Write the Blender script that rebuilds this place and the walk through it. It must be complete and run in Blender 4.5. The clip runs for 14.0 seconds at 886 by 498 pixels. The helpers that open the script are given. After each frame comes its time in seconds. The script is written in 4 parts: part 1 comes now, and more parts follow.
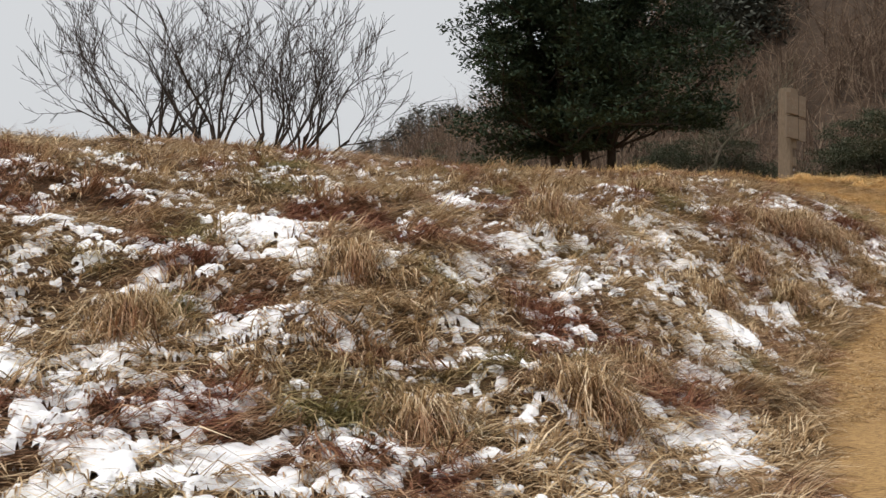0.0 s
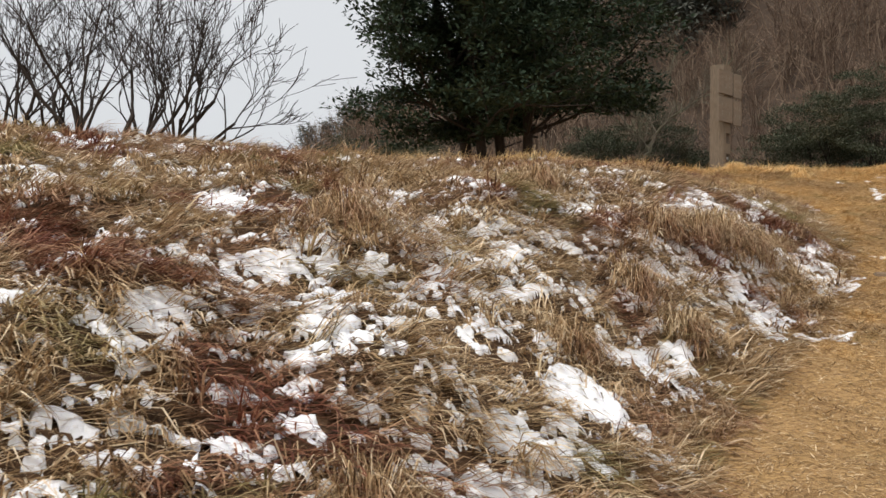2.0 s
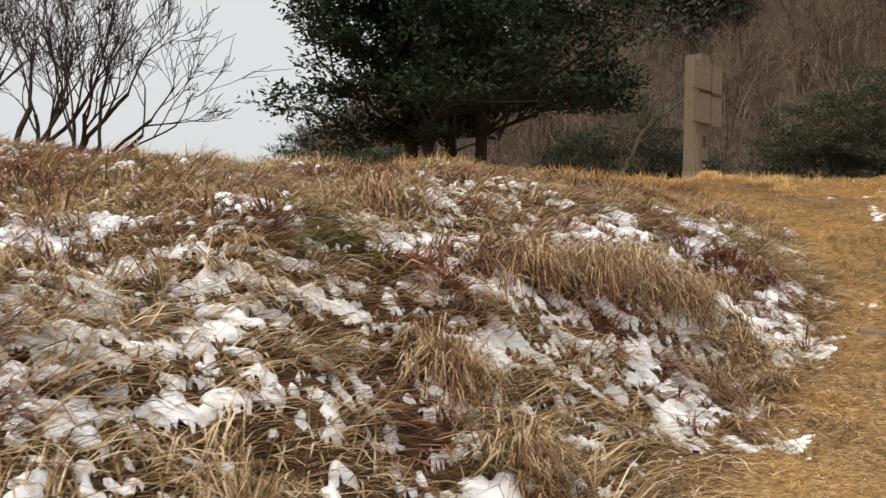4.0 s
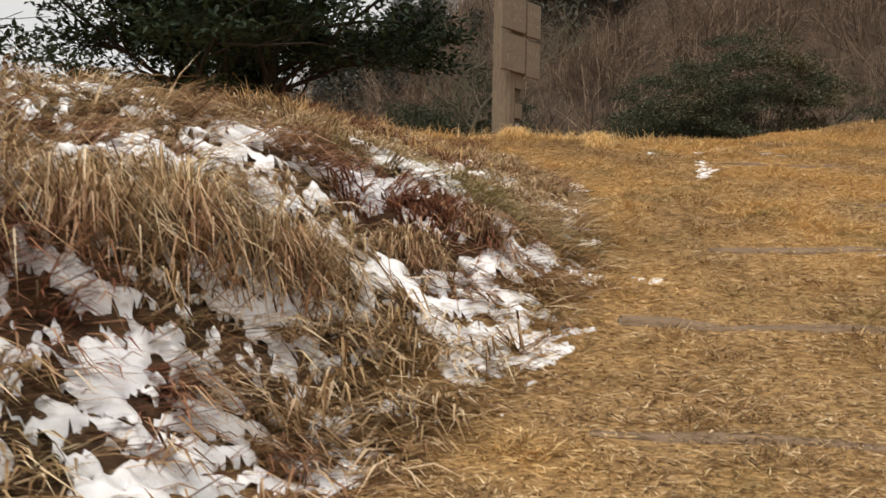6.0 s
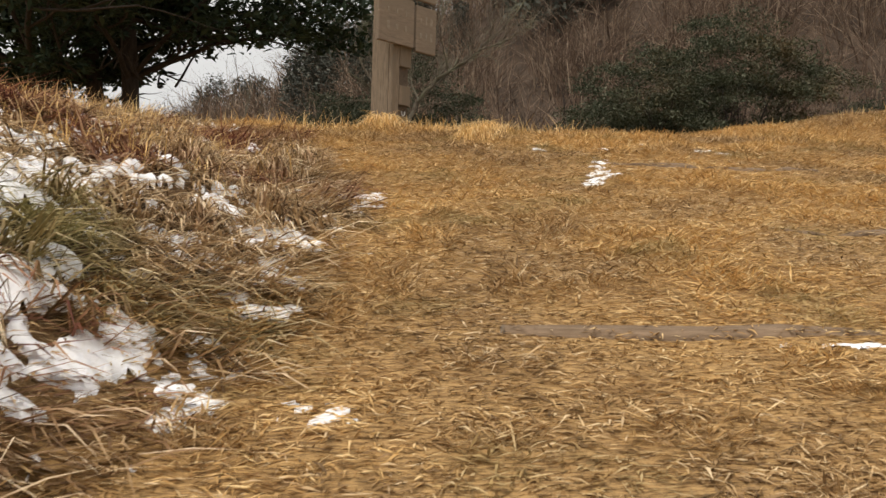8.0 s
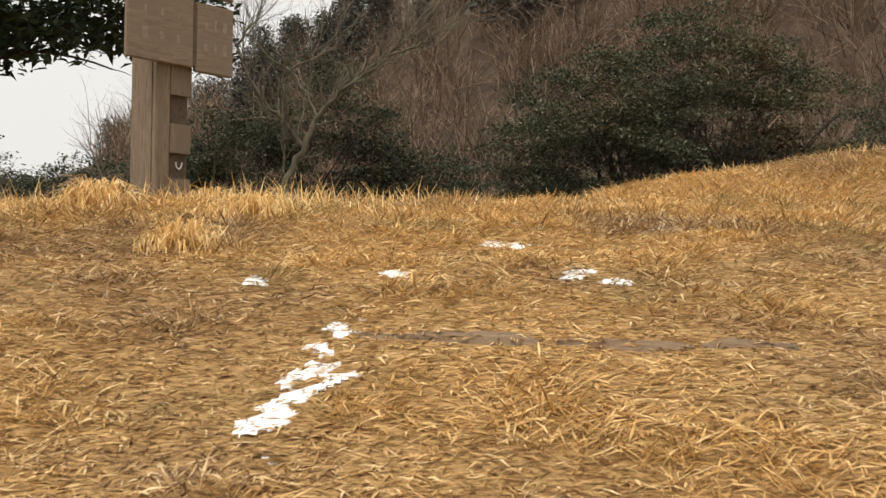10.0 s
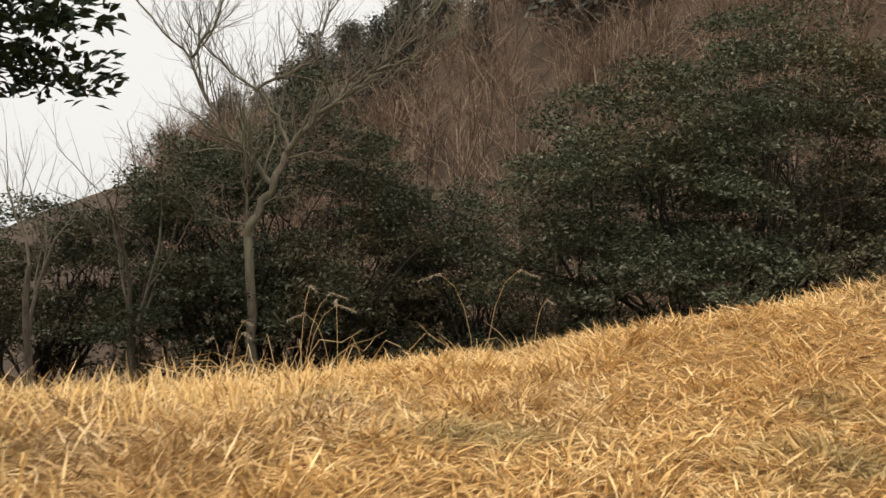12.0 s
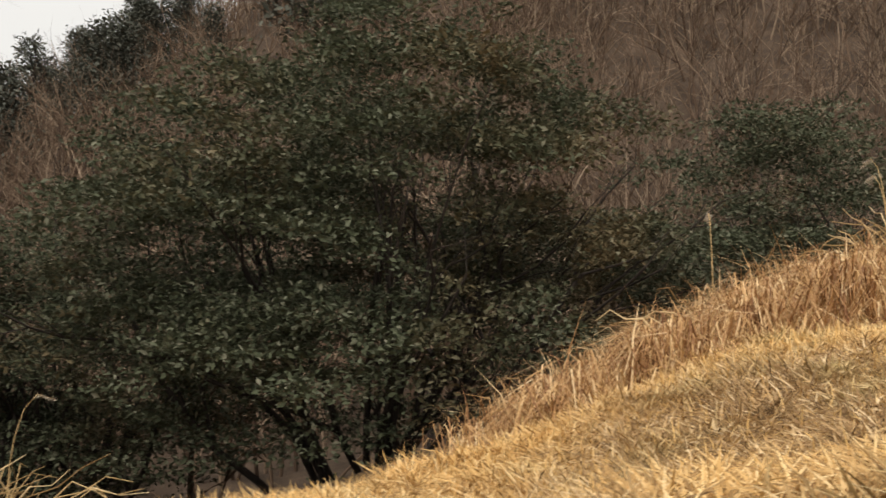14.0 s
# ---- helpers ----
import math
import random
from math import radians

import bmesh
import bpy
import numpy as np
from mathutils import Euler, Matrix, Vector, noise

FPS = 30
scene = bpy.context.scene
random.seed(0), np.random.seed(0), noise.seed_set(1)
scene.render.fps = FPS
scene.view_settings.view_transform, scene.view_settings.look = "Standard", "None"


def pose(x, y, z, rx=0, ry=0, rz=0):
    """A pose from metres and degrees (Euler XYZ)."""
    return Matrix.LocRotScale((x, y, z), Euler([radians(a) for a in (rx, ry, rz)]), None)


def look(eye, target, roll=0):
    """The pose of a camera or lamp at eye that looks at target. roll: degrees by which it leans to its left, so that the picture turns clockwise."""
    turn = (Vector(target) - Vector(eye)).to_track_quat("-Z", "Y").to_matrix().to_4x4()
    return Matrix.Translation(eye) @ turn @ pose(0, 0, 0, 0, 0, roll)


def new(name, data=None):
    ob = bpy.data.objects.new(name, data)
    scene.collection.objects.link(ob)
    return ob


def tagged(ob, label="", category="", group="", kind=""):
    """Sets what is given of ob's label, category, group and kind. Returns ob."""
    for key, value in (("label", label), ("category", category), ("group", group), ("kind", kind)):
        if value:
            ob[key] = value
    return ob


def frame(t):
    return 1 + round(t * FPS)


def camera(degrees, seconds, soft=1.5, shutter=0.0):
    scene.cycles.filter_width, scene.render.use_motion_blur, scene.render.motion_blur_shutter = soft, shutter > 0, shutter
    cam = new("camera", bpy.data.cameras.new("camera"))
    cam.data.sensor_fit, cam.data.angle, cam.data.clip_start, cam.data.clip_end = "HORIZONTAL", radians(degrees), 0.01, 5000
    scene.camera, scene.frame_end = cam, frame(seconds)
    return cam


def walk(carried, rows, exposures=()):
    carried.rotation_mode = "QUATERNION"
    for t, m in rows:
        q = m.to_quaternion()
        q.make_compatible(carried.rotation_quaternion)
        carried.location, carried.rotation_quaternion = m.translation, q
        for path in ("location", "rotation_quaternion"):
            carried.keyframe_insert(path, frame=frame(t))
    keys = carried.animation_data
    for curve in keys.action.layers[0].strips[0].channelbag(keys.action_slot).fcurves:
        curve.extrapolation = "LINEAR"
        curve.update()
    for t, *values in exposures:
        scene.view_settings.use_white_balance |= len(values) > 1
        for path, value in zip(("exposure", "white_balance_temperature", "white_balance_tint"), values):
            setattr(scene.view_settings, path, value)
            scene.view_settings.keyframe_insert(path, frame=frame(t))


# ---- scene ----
cam = camera(44.4, 14.0, shutter=0.12)
PATH = [
    (0, (0.211, 0.444, -0.057), (0.176, 2.444, -0.039), -0.4),
    (0.5, (0.511, 1.078, -0.085), (0.447, 3.077, -0.081), -0.5),
    (1, (0.885, 1.857, 0.017), (0.853, 3.856, 0.017), -0.6),
    (1.5, (1.212, 2.539, 0.12), (1.219, 4.539, 0.118), -0.4),
    (2, (1.468, 3.28, 0.171), (1.507, 5.279, 0.165), -0.4),
    (2.5, (1.747, 4.039, 0.286), (1.795, 6.038, 0.279), -0.2),
    (2.7, (1.823, 4.366, 0.319), (1.869, 6.366, 0.308), -0.4),
    (4.8, (3.629, 7.278, 0.746), (3.613, 9.278, 0.746), 0.7),
    (5, (3.742, 7.608, 0.853), (3.741, 9.608, 0.849), 0.6),
    (5.5, (4.255, 8.456, 0.821), (4.36, 10.454, 0.813), 0.4),
    (6, (4.725, 9.239, 0.158), (4.904, 11.231, 0.162), 0.2),
    (6.5, (5.047, 9.732, -0.133), (5.241, 11.723, -0.113), 0.5),
    (7, (5.348, 10.249, 0.047), (5.524, 12.241, 0.043), 0.2),
    (7.5, (5.951, 11.311, 0.261), (6.115, 13.305, 0.239), 0.4),
    (8, (6.278, 11.96, 0.387), (6.444, 13.953, 0.392), 0.6),
    (8.5, (6.659, 12.808, 0.568), (6.837, 14.8, 0.562), -0.3),
    (8.7, (6.885, 13.24, 0.631), (7.084, 15.23, 0.624), -0.3),
    (10.8, (7.959, 16.26, 1.353), (8.102, 18.255, 1.353), -0.3),
    (11, (8.045, 16.615, 1.388), (8.161, 18.612, 1.388), -0.3),
    (11.5, (8.364, 17.283, 1.646), (8.415, 19.282, 1.642), -0.1),
    (12, (8.804, 18.299, 1.807), (8.849, 20.299, 1.812), -0.1),
    (12.5, (9.245, 18.897, 1.967), (9.343, 20.894, 1.992), -0.3),
    (13, (9.72, 19.582, 2.049), (9.841, 21.578, 2.072), -0.7),
    (13.5, (10.382, 20.356, 2.151), (10.604, 22.344, 2.185), -0.5),
    (14, (11.047, 21.036, 2.13), (11.474, 22.989, 2.164), -0.8),
]
EXPOSURE = [
    (0.0, 0.78, 6600, 12), (2.7, 0.93, 6550, 12), (5.0, 0.92, 6900, 12), (7.0, 0.92, 6950, 12), (8.7, 0.95, 7050, 12), (11.0, 1.22, 7150, 12), (14.0, 1.14, 7150, 12),
]
walk(cam, [(t, look(e, g, r)) for t, e, g, r in PATH], EXPOSURE)

# ---- sky and light: a flat winter overcast ----
world = bpy.data.worlds.new("overcast_sky")
scene.world = world
world.use_nodes = True
wn, wl = world.node_tree.nodes, world.node_tree.links
sky = wn.new("ShaderNodeTexSky")
sky.sky_type = "NISHITA"
sky.sun_disc = False
sky.sun_elevation = radians(58)
sky.sun_rotation = radians(215)
sky.dust_density = 6.0
grey = wn.new("ShaderNodeHueSaturation")
grey.inputs["Saturation"].default_value = 0.25
cloud = wn.new("ShaderNodeMix")
cloud.data_type = "RGBA"
cloud.inputs[0].default_value = 0.85
cloud.inputs[7].default_value = (7.0, 7.35, 7.6, 1)
wl.new(sky.outputs["Color"], grey.inputs["Color"])
wl.new(grey.outputs["Color"], cloud.inputs[6])
wl.new(cloud.outputs[2], wn["Background"].inputs["Color"])
wn["Background"].inputs["Strength"].default_value = 0.06

sun = new("sun", bpy.data.lights.new("sun", "SUN"))
sun.data.energy = 1.5
sun.data.angle = radians(40)
sun.data.color = (1.0, 0.96, 0.9)
sun.matrix_world = look((-10, -16, 30), (0, 0, 0))


# ---- small helpers ----
def smooth(a, b, x):
    t = np.clip((x - a) / (b - a), 0, 1)
    return t * t * (3 - 2 * t)


def profile(ys, hs, y):
    """A soft curve through a few knots."""
    return sum(np.interp(y + o, ys, hs) for o in (-0.5, -0.25, 0, 0.25, 0.5)) / 5


def lattice(ix, iy, seed):
    n = (ix.astype(np.int64) * 374761393 + iy.astype(np.int64) * 668265263 + seed * 1442695041) & 0xFFFFFFFF
    n = ((n ^ (n >> 13)) * 1274126177) & 0xFFFFFFFF
    return ((n ^ (n >> 16)) & 0xFFFF) / 65535.0


def value_noise(x, y, seed):
    ix, iy = np.floor(x), np.floor(y)
    fx, fy = x - ix, y - iy
    fx, fy = fx * fx * (3 - 2 * fx), fy * fy * (3 - 2 * fy)
    a, b = lattice(ix, iy, seed), lattice(ix + 1, iy, seed)
    c, d = lattice(ix, iy + 1, seed), lattice(ix + 1, iy + 1, seed)
    return (a + (b - a) * fx) * (1 - fy) + (c + (d - c) * fx) * fy


def fbm(x, y, size, seed, octaves=4):
    """Noise from 0 to 1, with lumps of that size in metres."""
    total, gain, norm = 0, 1.0, 0
    for k in range(octaves):
        total = total + gain * value_noise(x / size * 2 ** k, y / size * 2 ** k, seed + k)
        norm += gain
        gain *= 0.5
    return total / norm


# ---- the lie of the land ----
def foot_line(y):
    """x of the foot of the bank, where the mown path begins."""
    return profile((-6, 4.3, 9.3, 10.9, 13.4, 14.7, 16.8, 19, 21, 26), (-1.5, 1.35, 3.0, 3.9, 5.35, 5.95, 6.25, 5.9, 5.3, 4.5), y)


def edge_line(x):
    """y of the brink behind which the ground drops into the gully."""
    return 22.5 + 0.5 * np.maximum(x - 8.2, 0) + 0.1 * np.sin(x * 1.7)


def land(x, y):
    x, y = np.asarray(x, float), np.asarray(y, float)
    path = profile((-8, 0, 4, 8, 9.4, 10.5, 12.6, 13.9, 15, 16, 17, 18, 19, 20.2, 21.1, 22, 23, 26),
                   (-2.0, -1.6, -1.35, -1.1, -0.97, -0.8, -0.46, -0.15, 0.18, 0.42, 0.64, 0.86, 1.10, 1.285, 1.375, 1.30, 1.2, 1.12), y)
    path = path + 0.72 * (1 - np.exp(-0.45 * np.maximum(x - 9.2, 0))) * smooth(20.4, 22.2, y) * (1 - smooth(16, 30, x)) * (1 - 0.5 * smooth(22.2, 23.8, y) * (1 - smooth(11.6, 13.6, x)))
    path = path + (0.11 * smooth(8.1, 8.9, x) - 0.05 * smooth(9.3, 10.2, x) - 0.07 * np.exp(-((x - 7.5) / 0.5) ** 2)) * smooth(21.1, 22.2, y) * (1 - smooth(24, 27, y))
    path = path - 0.14 * np.exp(-((x - 11.2) ** 2 + (y - 20.8) ** 2) / 0.8)
    path = path - 0.16 * np.exp(-((x - 5.0) ** 2 + (y - 9.5) ** 2) / 0.9)
    u = y - 0.3 * x
    bank = profile((-4, 2, 4, 6.3, 7.3, 8, 8.7, 9.5, 10.3, 11.2, 12.1, 13.2, 14.5, 16, 18, 22, 30, 45),
                   (-1.9, -1.6, -1.15, -0.62, -0.38, -0.15, 0.0, 0.19, 0.38, 0.53, 0.66, 0.83, 1.0, 1.14, 1.2, 0.92, -0.3, -2.0), u)
    bank = bank + (0.2 * smooth(0.0, -4.0, x) + 0.08 * smooth(0.8, -0.5, x)) * smooth(5, 9, y) + 0.05
    s = foot_line(y) - x + 0.35 * (fbm(x, y, 0.9, 5, 2) - 0.5)
    w = smooth(-0.1, 3.0, s) * 0.5 + smooth(-0.1, 1.3, s) * 0.5
    h = path + np.maximum(bank - path, 0.0) * w
    past = y - edge_line(x)
    over = smooth(3.0, 5.5, x)
    h = h - over * 0.17 * np.clip(past + 0.15, 0, 9) * smooth(-0.15, 1.2, past)
    brow = smooth(12.8, 15.3, x) * smooth(0.0, 1.2, past) * (1 - smooth(2.2, 5, past))
    h = h + brow * 0.5
    near = 1 - smooth(28, 36, y)
    bumps = 0.24 * (fbm(x, y, 0.7, 11, 2) - 0.5) * smooth(0.1, 0.9, s) + 0.07 * (fbm(x, y, 0.55, 17, 2) - 0.5)
    h = h + bumps * near
    floor_far = -1.6 - 0.03 * np.maximum(np.abs(x) - 20, 0)
    h = h * (1 - smooth(28, 40, y)) + floor_far * smooth(28, 40, y)
    top = np.interp(x, (-60, -22, -14, -8, 0, 5.5, 11, 20, 33, 60, 200), (-2, -2, 0.3, 5.8, 9.0, 11.5, 15.5, 22, 28, 35, 36))
    h = h + np.maximum(top + 1.6, 0) * smooth(30, 88, y) * (1 - smooth(150, 420, y))
    side = smooth(15, 40, x) * (1 - smooth(30, 36, y)) * smooth(8, 30, y)
    h = h + side * 6
    h = np.where(y < -8, -2.0 + (h + 2.0) * smooth(-30, -8, y), h)
    return h


def slope_dir(x, y, e=0.25):
    gx = (land(x + e, y) - land(x - e, y)) / (2 * e)
    gy = (land(x, y + e) - land(x, y - e)) / (2 * e)
    return -gx, -gy


# ---- materials ----
def shader(name):
    m = bpy.data.materials.new(name)
    m.use_nodes = True
    return m, m.node_tree.nodes, m.node_tree.links, m.node_tree.nodes["Principled BSDF"]


def ramp_node(n, stops, interpolation="LINEAR"):
    r = n.new("ShaderNodeValToRGB")
    r.color_ramp.interpolation = interpolation
    e = r.color_ramp.elements
    while len(e) < len(stops):
        e.new(0.5)
    for item, (pos, col) in zip(e, stops):
        item.position, item.color = pos, (*col, 1)
    return r


def noise_node(n, l, scale, detail=5, rough=0.6, stretch=None):
    t = n.new("ShaderNodeTexNoise")
    t.inputs["Scale"].default_value = scale
    t.inputs["Detail"].default_value = detail
    t.inputs["Roughness"].default_value = rough
    c = n.new("ShaderNodeTexCoord")
    src = c.outputs["Object"]
    if stretch:
        mp = n.new("ShaderNodeMapping")
        mp.inputs["Scale"].default_value = stretch
        l.new(src, mp.inputs["Vector"])
        src = mp.outputs["Vector"]
    l.new(src, t.inputs["Vector"])
    return t


def mix_colour(n, l, fac, a, b, kind="MIX"):
    m = n.new("ShaderNodeMix")
    m.data_type, m.blend_type = "RGBA", kind
    for key, v in ((0, fac), (6, a), (7, b)):
        if hasattr(v, "is_linked"):
            l.new(v, m.inputs[key])
        elif isinstance(v, tuple):
            m.inputs[key].default_value = (*v, 1)
        else:
            m.inputs[key].default_value = v
    return m.outputs[2]


def bump(n, l, b, height, strength, distance):
    k = n.new("ShaderNodeBump")
    k.inputs["Strength"].default_value, k.inputs["Distance"].default_value = strength, distance
    l.new(height, k.inputs["Height"])
    l.new(k.outputs["Normal"], b.inputs["Normal"])


def solid_mat(name, low, high, scale, rough=0.85, relief=0.01, stretch=None, third=None):
    """A surface that varies between two colours, fine and coarse."""
    m, n, l, b = shader(name)
    fine = noise_node(n, l, scale, 8, 0.7, stretch=stretch)
    coarse = noise_node(n, l, scale / 9, 3, 0.5, stretch=stretch)
    r = ramp_node(n, [(0.3, low), (0.7, high)])
    l.new(fine.outputs["Fac"], r.inputs["Fac"])
    c = r.outputs["Color"]
    if third:
        r2 = ramp_node(n, [(0.45, (0, 0, 0)), (0.62, (1, 1, 1))])
        l.new(coarse.outputs["Fac"], r2.inputs["Fac"])
        c = mix_colour(n, l, r2.outputs["Color"], c, third)
    l.new(c, b.inputs["Base Color"])
    b.inputs["Roughness"].default_value = rough
    b.inputs["Specular IOR Level"].default_value = 0.25
    bump(n, l, b, fine.outputs["Fac"], 0.6, relief)
    return m


def leaf_mat(name, stops, patches=None, patch_scale=0.8, lo=0.5, hi=0.62, rough=0.7, through_light=0.25, spec=0.25, patches2=None):
    """Blades and leaves: each one takes its own tint, with drifts of another tint among them."""
    m, n, l, b = shader(name)
    geo = n.new("ShaderNodeNewGeometry")
    r = ramp_node(n, stops)
    l.new(geo.outputs["Random Per Island"], r.inputs["Fac"])
    c = r.outputs["Color"]
    for k, p in enumerate(q for q in (patches, patches2) if q):
        lo, hi = (lo, hi) if k == 0 else (0.57, 0.68)
        t = noise_node(n, l, patch_scale * (1 + 0.37 * k), 3, 0.55, stretch=(1, 1 + 0.2 * k, 0.3))
        r2 = ramp_node(n, [(lo, (0, 0, 0)), (hi, (1, 1, 1))])
        l.new(t.outputs["Fac"], r2.inputs["Fac"])
        rp = ramp_node(n, p)
        l.new(geo.outputs["Random Per Island"], rp.inputs["Fac"])
        c = mix_colour(n, l, r2.outputs["Color"], c, rp.outputs["Color"])
    l.new(c, b.inputs["Base Color"])
    b.inputs["Roughness"].default_value = rough
    b.inputs["Specular IOR Level"].default_value = spec
    if through_light:
        tr = n.new("ShaderNodeBsdfTranslucent")
        l.new(c, tr.inputs["Color"])
        mx = n.new("ShaderNodeMixShader")
        mx.inputs[0].default_value = through_light
        l.new(b.outputs[0], mx.inputs[1])
        l.new(tr.outputs[0], mx.inputs[2])
        l.new(mx.outputs[0], n["Material Output"].inputs["Surface"])
    return m


FADED = [(0.0, (0.13, 0.08, 0.04)), (0.4, (0.32, 0.20, 0.095)), (0.75, (0.52, 0.35, 0.175)), (1.0, (0.78, 0.62, 0.4))]
STRAW = [(0.0, (0.25, 0.146, 0.058)), (0.3, (0.53, 0.325, 0.125)), (0.7, (0.70, 0.455, 0.185)), (1.0, (0.86, 0.66, 0.35))]
TAWNY = [(0.0, (0.07, 0.042, 0.022)), (0.3, (0.28, 0.175, 0.085)), (0.7, (0.54, 0.38, 0.21)), (1.0, (0.90, 0.76, 0.54))]
RUSSET = [(0.0, (0.07, 0.022, 0.015)), (0.6, (0.24, 0.088, 0.05)), (1.0, (0.50, 0.29, 0.17))]
DULL = [(0.0, (0.20, 0.135, 0.055)), (0.6, (0.36, 0.26, 0.11)), (1.0, (0.56, 0.43, 0.22))]
OLIVE = [(0.0, (0.11, 0.10, 0.04)), (0.6, (0.27, 0.23, 0.09)), (1.0, (0.52, 0.43, 0.22))]
GOLD = [(0.0, (0.54, 0.335, 0.125)), (0.5, (0.78, 0.53, 0.225)), (1.0, (0.90, 0.72, 0.42))]

mat_ground = solid_mat("soil_and_thatch", (0.16, 0.088, 0.036), (0.46, 0.275, 0.105), 34, 0.95, 0.03, third=(0.31, 0.18, 0.075))
_n, _l = mat_ground.node_tree.nodes, mat_ground.node_tree.links
_b = _n["Principled BSDF"]
_grass = _b.inputs["Base Color"].links[0].from_socket
_c = _n.new("ShaderNodeTexCoord")
_s = _n.new("ShaderNodeSeparateXYZ")
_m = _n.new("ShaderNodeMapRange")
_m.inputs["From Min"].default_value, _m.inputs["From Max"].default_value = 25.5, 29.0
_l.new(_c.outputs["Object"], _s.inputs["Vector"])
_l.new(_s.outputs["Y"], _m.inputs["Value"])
_fibres = None
for _turn, _seed in ((0.4, 1.0), (1.5, 1.3), (2.5, 0.8)):
    _mp = _n.new("ShaderNodeMapping")
    _mp.inputs["Rotation"].default_value = (0, 0, _turn)
    _mp.inputs["Scale"].default_value = (22 * _seed, 190 * _seed, 40)
    _l.new(_c.outputs["Object"], _mp.inputs["Vector"])
    _tx = _n.new("ShaderNodeTexNoise")
    _tx.inputs["Scale"].default_value, _tx.inputs["Detail"].default_value = 1.0, 2
    _l.new(_mp.outputs["Vector"], _tx.inputs["Vector"])
    _rp = ramp_node(_n, [(0.5, (0, 0, 0)), (0.62, (1, 1, 1))])
    _l.new(_tx.outputs["Fac"], _rp.inputs["Fac"])
    _fibres = _rp.outputs["Color"] if _fibres is None else mix_colour(_n, _l, 1.0, _fibres, _rp.outputs["Color"], "LIGHTEN")
_grass = mix_colour(_n, _l, _fibres, mix_colour(_n, _l, 0.45, _grass, (0.05, 0.03, 0.016)), mix_colour(_n, _l, 0.5, _grass, (0.60, 0.39, 0.17)))
# the bank's soil is a darker brown than the path's thatch
_bank_soil = ramp_node(_n, [(0.35, (0.03, 0.017, 0.01)), (0.65, (0.13, 0.072, 0.036))])
_l.new(noise_node(_n, _l, 9, 8, 0.75).outputs["Fac"], _bank_soil.inputs["Fac"])
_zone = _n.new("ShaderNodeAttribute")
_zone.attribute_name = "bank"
_grass = mix_colour(_n, _l, _zone.outputs["Fac"], _grass, _bank_soil.outputs["Color"])
# the ground blends to a darker brown from y 25.5 to 29
_far_brown = ramp_node(_n, [(0.35, (0.028, 0.019, 0.013)), (0.65, (0.085, 0.058, 0.04))])
_l.new(noise_node(_n, _l, 1.3, 8, 0.75).outputs["Fac"], _far_brown.inputs["Fac"])
_l.new(mix_colour(_n, _l, _m.outputs["Result"], _grass, _far_brown.outputs["Color"]), _b.inputs["Base Color"])
mat_path_grass = leaf_mat("mown_straw", STRAW, FADED, 1.1, 0.42, 0.62, patches2=DULL)
mat_worn_grass = leaf_mat("trampled_brown_straw", FADED, STRAW, 1.1, 0.52, 0.72, patches2=DULL)
mat_tussock = leaf_mat("brown_tussock_grass", TAWNY, RUSSET, 0.9, 0.55, 0.7)
mat_bank_grass = leaf_mat("matted_dead_grass", TAWNY, RUSSET, 0.75, 0.48, 0.60, patches2=OLIVE)
mat_edge_grass = leaf_mat("golden_standing_grass", GOLD, STRAW, 0.8, 0.55, 0.7, through_light=0.35)
mat_brow_grass = leaf_mat("rusty_tall_grass", [(0.0, (0.17, 0.075, 0.035)), (0.45, (0.42, 0.235, 0.105)), (0.8, (0.62, 0.41, 0.2)), (1.0, (0.84, 0.67, 0.42))])
mat_reed = leaf_mat("bleached_reed_leaf", [(0.0, (0.28, 0.175, 0.075)), (0.6, (0.58, 0.41, 0.2)), (1.0, (0.86, 0.70, 0.44))])
mat_plume = leaf_mat("pale_seed_plume", [(0.0, (0.42, 0.36, 0.28)), (1.0, (0.66, 0.6, 0.5))])
mat_evergreen = leaf_mat("dark_evergreen_leaf", [(0.0, (0.012, 0.022, 0.012)), (0.6, (0.024, 0.042, 0.022)), (1.0, (0.045, 0.066, 0.04))], rough=0.6, through_light=0.12, spec=0.18)
# the two palest stops put highlights on scattered leaves into their colour
mat_shrub = leaf_mat("dusty_highlit_leaf", [(0.0, (0.036, 0.043, 0.026)), (0.6, (0.072, 0.083, 0.05)), (0.85, (0.11, 0.12, 0.083)), (1.0, (0.18, 0.178, 0.13))], [(0.0, (0.06, 0.045, 0.022)), (1.0, (0.17, 0.12, 0.065))], 0.8, 0.54, 0.7, rough=0.75, through_light=0.2, spec=0.1)
mat_bark_dark = solid_mat("wet_dark_bark", (0.016, 0.012, 0.010), (0.052, 0.041, 0.034), 30, 0.9, 0.01, stretch=(1, 1, 0.25))
mat_bark_pale = solid_mat("pale_lichened_bark", (0.06, 0.048, 0.036), (0.21, 0.178, 0.135), 22, 0.9, 0.01, stretch=(1, 1, 0.4), third=(0.15, 0.15, 0.10))
mat_twig = leaf_mat("brown_winter_twigs", [(0.0, (0.066, 0.043, 0.031)), (0.6, (0.148, 0.10, 0.07)), (1.0, (0.31, 0.235, 0.17))], rough=0.9, through_light=0, spec=0.15)
# greyed and lightened, so that the haze over far trees is in the colour
mat_conifer = leaf_mat("hazed_far_conifer", [(0.0, (0.05, 0.056, 0.046)), (1.0, (0.11, 0.115, 0.095))], rough=0.8, through_light=0, spec=0.15)
